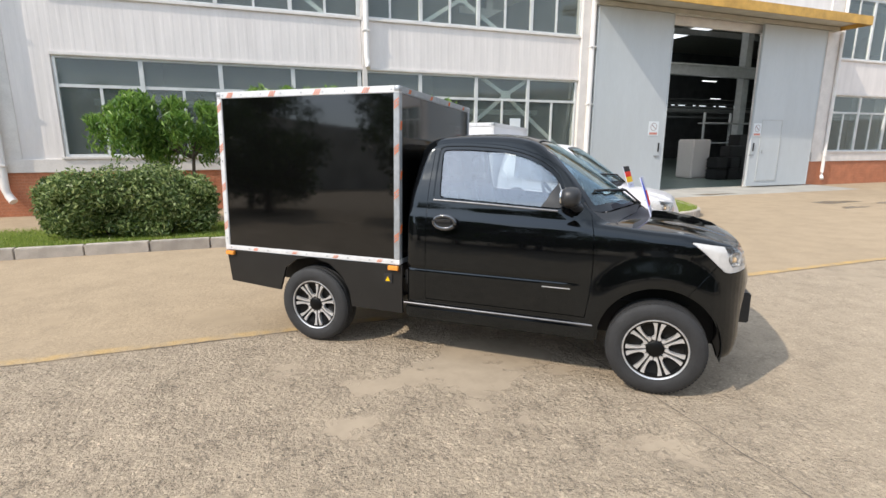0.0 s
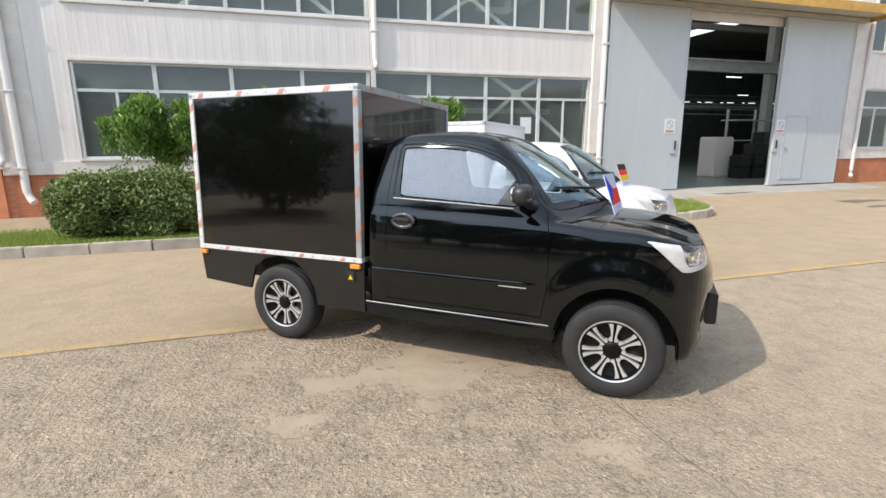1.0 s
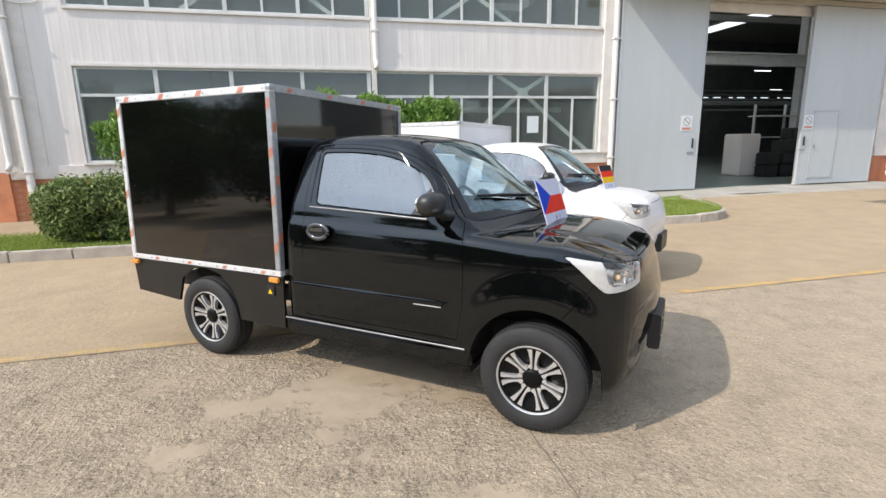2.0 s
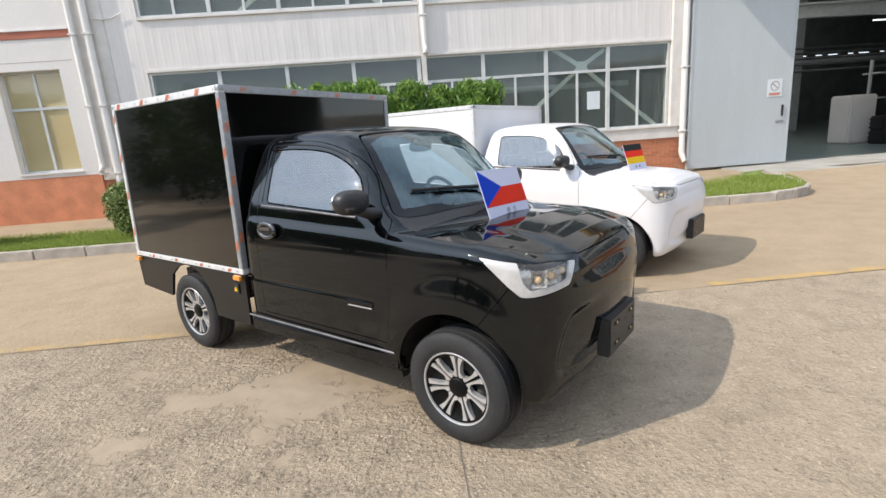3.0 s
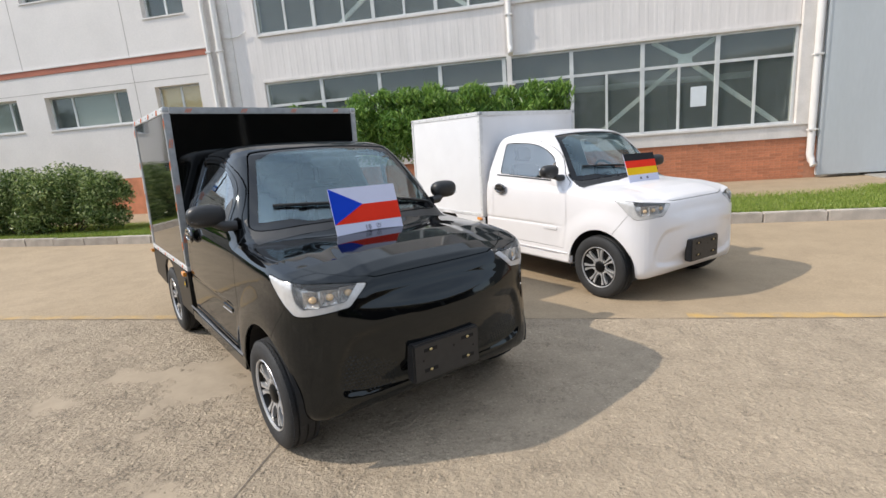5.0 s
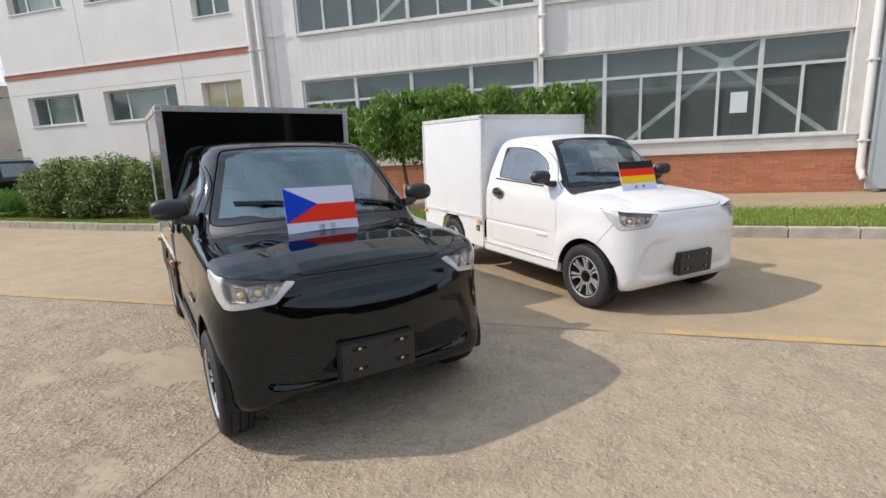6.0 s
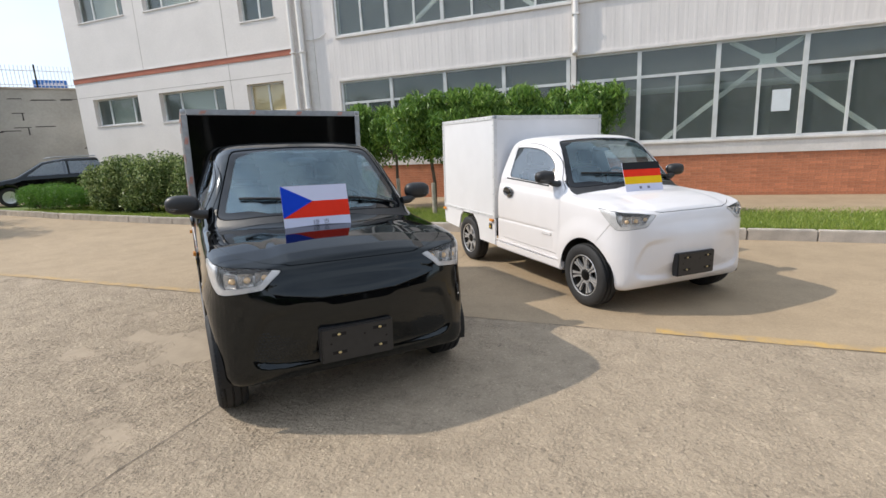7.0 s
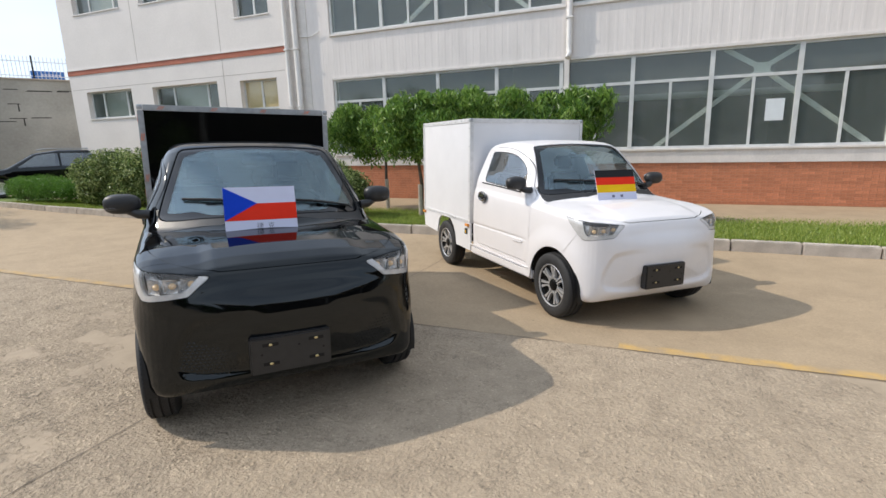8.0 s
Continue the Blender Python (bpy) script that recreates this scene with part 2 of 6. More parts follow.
def leaf_mat(name, c1, c2, c3):
    """Leaves: colour differs from leaf to leaf, light shines through a little."""
    m = bpy.data.materials.new(name)
    m.use_nodes = True
    n, l = m.node_tree.nodes, m.node_tree.links
    b = n["Principled BSDF"]
    b.inputs["Roughness"].default_value = 0.42
    geo = n.new("ShaderNodeNewGeometry")
    ramp = n.new("ShaderNodeValToRGB")
    ramp.color_ramp.elements[0].color, ramp.color_ramp.elements[1].color = (*c1, 1), (*c3, 1)
    mid = ramp.color_ramp.elements.new(0.5)
    mid.color = (*c2, 1)
    l.new(geo.outputs["Random Per Island"], ramp.inputs[0])
    l.new(ramp.outputs[0], b.inputs["Base Color"])
    tl = n.new("ShaderNodeBsdfTranslucent")
    l.new(ramp.outputs[0], tl.inputs[0])
    mx = n.new("ShaderNodeMixShader")
    mx.inputs[0].default_value = 0.3
    l.new(b.outputs[0], mx.inputs[1])
    l.new(tl.outputs[0], mx.inputs[2])
    l.new(mx.outputs[0], n["Material Output"].inputs[0])
    return m


M_leaf = leaf_mat("tree_leaves", (0.06, 0.14, 0.022), (0.15, 0.28, 0.045), (0.30, 0.43, 0.09))
M_hedge = leaf_mat("hedge_leaves", (0.035, 0.07, 0.016), (0.15, 0.225, 0.06), (0.46, 0.52, 0.22))
M_hedgelight = leaf_mat("low_hedge_leaves", (0.06, 0.16, 0.02), (0.11, 0.25, 0.03), (0.17, 0.33, 0.05))
M_grass = leaf_mat("grass_blades", (0.13, 0.20, 0.03), (0.25, 0.34, 0.05), (0.42, 0.45, 0.13))


def ground_mat(name, base, dark, aggregate, stain):
    """Worn concrete: broad stains, pale patches of laitance, exposed stones, fine relief."""
    m = bpy.data.materials.new(name)
    m.use_nodes = True
    n, l = m.node_tree.nodes, m.node_tree.links
    b = n["Principled BSDF"]
    b.inputs["Roughness"].default_value = 0.85
    co = n.new("ShaderNodeTexCoord")

    def noise_at(scale, detail, lo, hi, rough=0.55):
        t = n.new("ShaderNodeTexNoise")
        t.inputs["Scale"].default_value, t.inputs["Detail"].default_value, t.inputs["Roughness"].default_value = scale, detail, rough
        l.new(co.outputs["Object"], t.inputs["Vector"])
        r = n.new("ShaderNodeMapRange")
        r.inputs[1].default_value, r.inputs[2].default_value = lo, hi
        l.new(t.outputs[0], r.inputs[0])
        return r.outputs[0]

    def blend(fac, a, c, strength=1.0):
        x = n.new("ShaderNodeMix")
        x.data_type = 'RGBA'
        s = n.new("ShaderNodeMath")
        s.operation = 'MULTIPLY'
        s.inputs[1].default_value = strength
        l.new(fac, s.inputs[0])
        l.new(s.outputs[0], x.inputs[0])
        if isinstance(a, tuple):
            x.inputs[6].default_value = (*a, 1)
        else:
            l.new(a, x.inputs[6])
        x.inputs[7].default_value = (*c, 1)
        return x.outputs[2]

    def times(a, c):
        s = n.new("ShaderNodeMath")
        s.operation = 'MULTIPLY'
        l.new(a, s.inputs[0])
        l.new(c, s.inputs[1])
        return s.outputs[0]

    def spots(scale, lo, hi):
        vor = n.new("ShaderNodeTexVoronoi")
        vor.inputs["Scale"].default_value = scale
        l.new(co.outputs["Object"], vor.inputs["Vector"])
        vr = n.new("ShaderNodeMapRange")
        vr.inputs[1].default_value, vr.inputs[2].default_value, vr.inputs[3].default_value, vr.inputs[4].default_value = lo, hi, 1.0, 0.0
        l.new(vor.outputs["Distance"], vr.inputs[0])
        return vr.outputs[0]

    def tone(fac, c, k, strength):
        """Darkens or lightens the colour so far by the factor k."""
        s = n.new("ShaderNodeMapRange")
        s.inputs[3].default_value, s.inputs[4].default_value = 1.0, 1.0 + (k - 1.0) * strength
        l.new(fac, s.inputs[0])
        v = n.new("ShaderNodeVectorMath")
        v.operation = 'SCALE'
        l.new(c, v.inputs[0])
        l.new(s.outputs[0], v.inputs["Scale"])
        return v.outputs[0]

    # where the top coat has come off, the mortar is crinkled and pitted; elsewhere it stays smooth and pale
    bare = noise_at(0.62, 12, 0.600, 0.570, 0.66)
    sep = n.new("ShaderNodeSeparateXYZ")
    l.new(co.outputs["Object"], sep.inputs[0])
    side = n.new("ShaderNodeMapRange")
    side.inputs[1].default_value, side.inputs[2].default_value, side.inputs[3].default_value, side.inputs[4].default_value = 5.6, 7.2, 1.0, 0.58
    l.new(sep.outputs[0], side.inputs[0])
    bare = times(bare, side.outputs[0])
    c = blend(noise_at(0.30, 6, 0.36, 0.68), base, dark, stain)
    c = tone(noise_at(2.4, 8, 0.42, 0.72, 0.65), c, 0.86, 1.0)
    c = tone(bare, c, 1.22, aggregate)
    crk = n.new("ShaderNodeTexNoise")
    crk.inputs["Scale"].default_value, crk.inputs["Detail"].default_value, crk.inputs["Roughness"].default_value, crk.inputs["Distortion"].default_value = 11.0, 7.0, 0.68, 0.7
    l.new(co.outputs["Object"], crk.inputs["Vector"])
    away = n.new("ShaderNodeMath")
    away.operation = 'SUBTRACT'
    away.inputs[1].default_value = 0.5
    l.new(crk.outputs[0], away.inputs[0])
    gap = n.new("ShaderNodeMath")
    gap.operation = 'ABSOLUTE'
    l.new(away.outputs[0], gap.inputs[0])
    line = n.new("ShaderNodeMapRange")
    line.inputs[1].default_value, line.inputs[2].default_value, line.inputs[3].default_value, line.inputs[4].default_value = 0.006, 0.034, 1.0, 0.0
    l.new(gap.outputs[0], line.inputs[0])
    # shade of the crinkle gaps is put into the colour, besides the relief
    broken = times(times(line.outputs[0], bare), noise_at(5, 4, 0.44, 0.58))
    c = tone(broken, c, 0.52, aggregate)
    lump = times(noise_at(14, 6, 0.54, 0.62, 0.68), bare)
    c = tone(lump, c, 1.28, aggregate)
    chips = times(spots(31, 0.16, 0.27), times(bare, noise_at(8, 3, 0.46, 0.54)))
    c = tone(chips, c, 1.50, aggregate)
    grit = times(spots(58, 0.18, 0.30), bare)
    c = tone(grit, c, 1.24, aggregate)
    pits = times(spots(23, 0.14, 0.22), times(bare, noise_at(6.3, 3, 0.53, 0.59)))
    c = tone(pits, c, 0.52, aggregate)
    c = tone(spots(2.3, 0.016, 0.03), c, 0.35, 1.0)
    c = tone(times(noise_at(55, 4, 0.42, 0.66, 0.7), bare), c, 0.72, 1.0)
    c = tone(noise_at(7, 5, 0.46, 0.66, 0.6), c, 0.88, aggregate)
    l.new(c, b.inputs["Base Color"])
    # relief: the crinkle, its gaps, the pits and a fine grain
    height = n.new("ShaderNodeMath")
    height.operation = 'MULTIPLY_ADD'
    l.new(times(noise_at(24, 4, 0.35, 0.70, 0.6), bare), height.inputs[0])
    height.inputs[1].default_value = 1.5
    skin = n.new("ShaderNodeMath")
    skin.operation = 'MULTIPLY_ADD'
    l.new(bare, skin.inputs[0])
    skin.inputs[1].default_value = -0.5
    l.new(times(noise_at(60, 5, 0.2, 0.8, 0.7), bare), skin.inputs[2])
    stony = n.new("ShaderNodeMath")
    stony.operation = 'ADD'
    l.new(skin.outputs[0], stony.inputs[0])
    l.new(times(chips, bare), stony.inputs[1])
    l.new(stony.outputs[0], height.inputs[2])
    low = n.new("ShaderNodeMath")
    low.operation = 'SUBTRACT'
    l.new(height.outputs[0], low.inputs[0])
    l.new(pits, low.inputs[1])
    bn = n.new("ShaderNodeBump")
    bn.inputs["Strength"].default_value, bn.inputs["Distance"].default_value = 0.85 * aggregate, 0.012
    l.new(low.outputs[0], bn.inputs["Height"])
    l.new(bn.outputs[0], b.inputs["Normal"])
    return m


M_near = ground_mat("rough_concrete", (0.390, 0.311, 0.222), (0.330, 0.262, 0.185), 1.0, 0.6)
M_far = ground_mat("smooth_concrete", (0.402, 0.306, 0.200), (0.330, 0.250, 0.160), 0.3, 0.6)


def worn_yellow(name, amount):
    """The slab's concrete under a worn coat of yellow, thinning away from the joint."""
    m = ground_mat(name, (0.402, 0.306, 0.200), (0.330, 0.250, 0.160), 0.3, 0.6)
    n, l = m.node_tree.nodes, m.node_tree.links
    b = n["Principled BSDF"]
    under = b.inputs["Base Color"].links[0].from_socket
    co = n.new("ShaderNodeTexCoord")
    t = n.new("ShaderNodeTexNoise")
    t.inputs["Scale"].default_value, t.inputs["Detail"].default_value = 6.0, 8
    l.new(co.outputs["Object"], t.inputs["Vector"])
    r = n.new("ShaderNodeMapRange")
    r.inputs[1].default_value, r.inputs[2].default_value, r.inputs[3].default_value, r.inputs[4].default_value = 0.40, 0.62, 0.15 * amount, amount
    l.new(t.outputs[0], r.inputs[0])
    sep = n.new("ShaderNodeSeparateXYZ")
    l.new(co.outputs["Object"], sep.inputs[0])
    fade = n.new("ShaderNodeMapRange")
    fade.inputs[1].default_value, fade.inputs[2].default_value, fade.inputs[3].default_value, fade.inputs[4].default_value = -9.12, -9.06, 1.0, 0.0
    l.new(sep.outputs[1], fade.inputs[0])
    prod = n.new("ShaderNodeMath")
    prod.operation = 'MULTIPLY'
    l.new(r.outputs[0], prod.inputs[0])
    l.new(fade.outputs[0], prod.inputs[1])
    x = n.new("ShaderNodeMix")
    x.data_type = 'RGBA'
    l.new(prod.outputs[0], x.inputs[0])
    l.new(under, x.inputs[6])
    x.inputs[7].default_value = (0.60, 0.36, 0.07, 1)
    l.new(x.outputs[2], b.inputs["Base Color"])
    return m


M_yline = worn_yellow("worn_yellow_paint", 0.68)
M_yfaint = worn_yellow("faint_yellow_paint", 0.40)


# ---- geometry helpers ----
class Geo:
    """Vertices and faces gathered for one mesh."""

    def __init__(self):
        self.v, self.f = [], []

    def add(self, verts, faces, m=None):
        k = len(self.v)
        self.v += [tuple(m @ Vector(p)) for p in verts] if m else [tuple(p) for p in verts]
        self.f += [tuple(i + k for i in q) for q in faces]
        return self

    def box(self, lo, hi, m=None, bevel=0.0):
        """A box from corner to corner, its edges broken by bevel."""
        if bevel <= 0:
            x0, y0, z0 = lo
            x1, y1, z1 = hi
            vs = [(x, y, z) for x in (x0, x1) for y in (y0, y1) for z in (z0, z1)]
            return self.add(vs, [(0, 1, 3, 2), (4, 6, 7, 5), (0, 4, 5, 1), (2, 3, 7, 6), (0, 2, 6, 4), (1, 5, 7, 3)], m)
        bm = bmesh.new()
        bmesh.ops.create_cube(bm, size=1)
        for p in bm.verts:
            p.co = Vector([lo[i] + (p.co[i] + 0.5) * (hi[i] - lo[i]) for i in range(3)])
        bmesh.ops.bevel(bm, geom=bm.edges[:], offset=bevel, segments=2, affect='EDGES')
        bm.verts.index_update()
        self.add([p.co.copy() for p in bm.verts], [[q.index for q in f.verts] for f in bm.faces], m)
        bm.free()
        return self

    def prism(self, outline, axis, lo, hi, m=None):
        """A flat outline (counter-clockwise) pushed from lo to hi along axis 'x', 'y' or 'z'."""
        put = {'x': lambda a, b, h: (h, a, b), 'y': lambda a, b, h: (a, h, b), 'z': lambda a, b, h: (a, b, h)}[axis]
        k = len(outline)
        vs = [put(a, b, lo) for a, b in outline] + [put(a, b, hi) for a, b in outline]
        fs = [tuple(range(k))[::-1], tuple(range(k, 2 * k))] + [(i, (i + 1) % k, k + (i + 1) % k, k + i) for i in range(k)]
        return self.add(vs, fs, m)

    def tube(self, path, r, sides=10, r_end=None):
        """A round bar along a path of points, tapering to r_end."""
        pts = [Vector(p) for p in path]
        vs, fs = [], []
        for i, p in enumerate(pts):
            d = (pts[min(i + 1, len(pts) - 1)] - pts[max(i - 1, 0)]).normalized()
            a = d.cross(Vector((0, 0, 1)) if abs(d.z) < 0.9 else Vector((1, 0, 0))).normalized()
            b = d.cross(a)
            rr = r if r_end is None else r + (r_end - r) * i / (len(pts) - 1)
            vs += [p + rr * (math.cos(2 * math.pi * j / sides) * a + math.sin(2 * math.pi * j / sides) * b) for j in range(sides)]
        for i in range(len(pts) - 1):
            fs += [(i * sides + j, i * sides + (j + 1) % sides, (i + 1) * sides + (j + 1) % sides, (i + 1) * sides + j) for j in range(sides)]
        fs += [tuple(range(sides))[::-1], tuple((len(pts) - 1) * sides + j for j in range(sides))]
        return self.add(vs, fs)

    def lathe(self, profile, m=None, sides=48, closed=False):
        """A profile of (radius, offset) turned round the y axis."""
        k = len(profile)
        vs = [(r * math.cos(2 * math.pi * j / sides), o, r * math.sin(2 * math.pi * j / sides)) for j in range(sides) for r, o in profile]
        fs = []
        for j in range(sides):
            a, b = j * k, ((j + 1) % sides) * k
            fs += [(a + i, a + (i + 1) % k, b + (i + 1) % k, b + i) for i in range(k if closed else k - 1)]
        return self.add(vs, fs, m)

    def ball(self, c, rx, ry, rz, rows=10, cols=16, power=2.0):
        def sp(v):
            return math.copysign(abs(v) ** (2.0 / power), v)
        vs, fs = [], []
        for i in range(rows + 1):
            a = math.pi * (i / rows - 0.5)
            for j in range(cols):
                b = 2 * math.pi * j / cols
                vs.append((c[0] + rx * sp(math.cos(a)) * sp(math.cos(b)), c[1] + ry * sp(math.cos(a)) * sp(math.sin(b)), c[2] + rz * sp(math.sin(a))))
        for i in range(rows):
            fs += [(i * cols + j, i * cols + (j + 1) % cols, (i + 1) * cols + (j + 1) % cols, (i + 1) * cols + j) for j in range(cols)]
        return self.add(vs, fs)


def mesh_of(name, verts, faces, material, smooth=None):
    me = bpy.data.meshes.new(name)
    me.from_pydata(verts, [], faces)
    me.validate()
    for m in (material if isinstance(material, (list, tuple)) else [material]):
        me.materials.append(m)
    bm = bmesh.new()
    bm.from_mesh(me)
    bmesh.ops.recalc_face_normals(bm, faces=bm.faces[:])
    bm.to_mesh(me)
    bm.free()
    if smooth is not None:
        me.polygons.foreach_set("use_smooth", [True] * len(me.polygons))
        me.set_sharp_from_angle(angle=radians(smooth))
    return me


def part(name, geo, material, parent, label="", smooth=None, m=None):
    """One mesh under a thing or a part."""
    ob = new(name, mesh_of(name, geo.v, geo.f, material, smooth))
    ob.parent = parent
    if m is not None:
        ob.matrix_local = m
    return tagged(ob, label)


def thing(name, label, category, m=None, group="", kind=""):
    """An empty at the base of a thing, which carries its parts."""
    ob = new(name)
    ob.empty_display_size = 0.2
    if m is not None:
        ob.matrix_world = m
    return tagged(ob, label, category, group, kind)


def solid(name, geo, material, label, category, m=None, group="", kind="", smooth=None):
    """A thing of one mesh."""
    ob = new(name, mesh_of(name, geo.v, geo.f, material, smooth))
    if m is not None:
        ob.matrix_world = m
    return tagged(ob, label, category, group, kind)


# ---- the cab's shape: a smooth field cut into panels ----
def poly_sd(a, b, outline):
    """Signed distance to a closed outline, negative within."""
    o = np.array(outline, float)
    nxt = np.roll(o, -1, 0)
    best, inside = None, None
    for (x0, y0), (x1, y1) in zip(o, nxt):
        ex, ey = x1 - x0, y1 - y0
        t = np.clip(((a - x0) * ex + (b - y0) * ey) / (ex * ex + ey * ey), 0, 1)
        d = (a - x0 - t * ex) ** 2 + (b - y0 - t * ey) ** 2
        best = d if best is None else np.minimum(best, d)
        cross = ((y0 > b) != (y1 > b)) & (a < (x1 - x0) * (b - y0) / (y1 - y0 if y1 != y0 else 1e-12) + x0)
        inside = cross if inside is None else inside ^ cross
    return np.where(inside, -np.sqrt(best), np.sqrt(best))


def rounded(outline, times=2, keep=()):
    """The outline with its corners cut twice, so that it runs smoothly; the listed corners stay."""
    pts = [(p, i in keep) for i, p in enumerate(outline)]
    for _ in range(times):
        out = []
        for i, (p, k) in enumerate(pts):
            (a, ka), (b, kb) = pts[i - 1], pts[(i + 1) % len(pts)]
            if k:
                out.append((p, True))
            else:
                out.append(((p[0] * 0.75 + a[0] * 0.25, p[1] * 0.75 + a[1] * 0.25), False))
                out.append(((p[0] * 0.75 + b[0] * 0.25, p[1] * 0.75 + b[1] * 0.25), False))
        pts = out
    return [p for p, _ in pts]


def smax(a, b, k):
    h = np.maximum(k - np.abs(a - b), 0) / k
    return np.maximum(a, b) + h * h * k * 0.25


def smin(a, b, k):
    return -smax(-a, -b, k)


def step(a, lo, hi):
    t = np.clip((a - lo) / (hi - lo), 0, 1)
    return t * t * (3 - 2 * t)


LOW_SIDE = [(-1.655, 0.30), (0.20, 0.27), (0.38, 0.232), (0.445, 0.25), (0.512, 0.36), (0.574, 0.575), (0.556, 0.685), (0.520, 0.755), (0.488, 0.80), (0.468, 0.88), (0.455, 1.30), (-1.655, 1.30)]
LOW_PLAN = [(-1.655, -0.1), (-1.655, 0.772), (-0.5, 0.785), (0.02, 0.785), (0.23, 0.766), (0.365, 0.712), (0.455, 0.605), (0.528, 0.38), (0.565, 0.15), (0.572, -0.1)]
LOW_FRONT = [(-0.1, 0.1), (0.765, 0.1), (0.775, 0.30), (0.784, 0.50), (0.788, 0.66), (0.786, 0.80), (0.775, 0.90), (0.745, 1.02), (0.705, 1.085), (0.6, 1.3), (-0.1, 1.3)]
TOP_SIDE = [(-1.65, 0.7), (-1.65, 1.08), (-1.615, 1.40), (-1.555, 1.505), (-1.42, 1.553), (-1.20, 1.572), (-1.0, 1.565), (-0.84, 1.53), (-0.68, 1.455), (-0.45, 1.295), (-0.12, 1.060), (0.05, 0.93), (0.05, 0.7)]
TOP_FRONT = [(-0.1, 0.6), (0.735, 0.6), (0.736, 1.0), (0.729, 1.065), (0.708, 1.15), (0.625, 1.35), (0.573, 1.487), (0.515, 1.536), (0.40, 1.560), (0.20, 1.576), (-0.1, 1.58)]

LOW_SIDE, LOW_PLAN, LOW_FRONT = rounded(LOW_SIDE, 2, (0, 10, 11)), rounded(LOW_PLAN, 2, (0, 1, 9)), rounded(LOW_FRONT, 2, (0, 10))
TOP_SIDE, TOP_FRONT = rounded(TOP_SIDE, 1, (0, 11, 12)), rounded(TOP_FRONT, 2, (0, 1, len(TOP_FRONT) - 1))
MOUTH = rounded([(-0.2, 0.315), (0.52, 0.310), (0.635, 0.39), (0.565, 0.60), (0.48, 0.68), (-0.2, 0.70)], 2, (0, 5))


def cab_field(x, y, z):
    """The cab: lower body with hood, and the greenhouse on it."""
    y = np.abs(y)
    top = np.interp(x, [-1.7, -0.45, -0.1, 0.1, 0.25, 0.36, 0.43, 0.48, 0.6], [1.085, 1.048, 1.017, 1.003, 0.979, 0.947, 0.914, 0.872, 0.76])
    top = top - 0.055 * (y / 0.75) ** 2.4 - 0.012 * step(y, 0.36, 0.46) * step(x, -0.1, 0.1) * (1 - step(y, 0.55, 0.68))
    top = top + 0.013 * np.exp(-((x - 0.10) / 0.15) ** 2 - ((y - 0.555) / 0.10) ** 2)
    low = smax(poly_sd(x, z, LOW_SIDE), poly_sd(x, y, LOW_PLAN), 0.09)
    low = smax(low, poly_sd(y, z, LOW_FRONT), 0.06)
    low = smax(low, (z - top) * 0.95, 0.05)
    # flared arch, sunken mouth in the front, swage along the flank
    ring = np.sqrt(x * x + (z - 0.30) ** 2)
    low = low - 0.016 * step(ring, 0.24, 0.36) * (1 - step(ring, 0.38, 0.54)) * step(y, 0.5, 0.7)
    mouth = poly_sd(y, z, MOUTH)
    low = low + 0.021 * (1 - step(mouth, -0.050, 0.008)) * step(x, 0.28, 0.40) * np.maximum(step(y, 0.15, 0.50), 1 - step(z, 0.36, 0.52))
    low = low - 0.006 * np.exp(-((z - 0.310) / 0.040) ** 2) * (1 - step(y, 0.50, 0.66)) * step(x, 0.28, 0.42)
    low = low + 0.006 * np.exp(-((z - 0.625) / 0.012) ** 2) * step(-x, 0.4, 0.6) * step(y, 0.5, 0.7)
    bow = 0.25 * (y / 0.6) ** 2 * np.clip((1.60 - z) / 0.52, 0, 1) ** 0.8
    high = smax(poly_sd(x + bow * step(x, -1.5, -0.7), z, TOP_SIDE), poly_sd(y, z, TOP_FRONT), 0.085)
    return smin(low, high, 0.022)


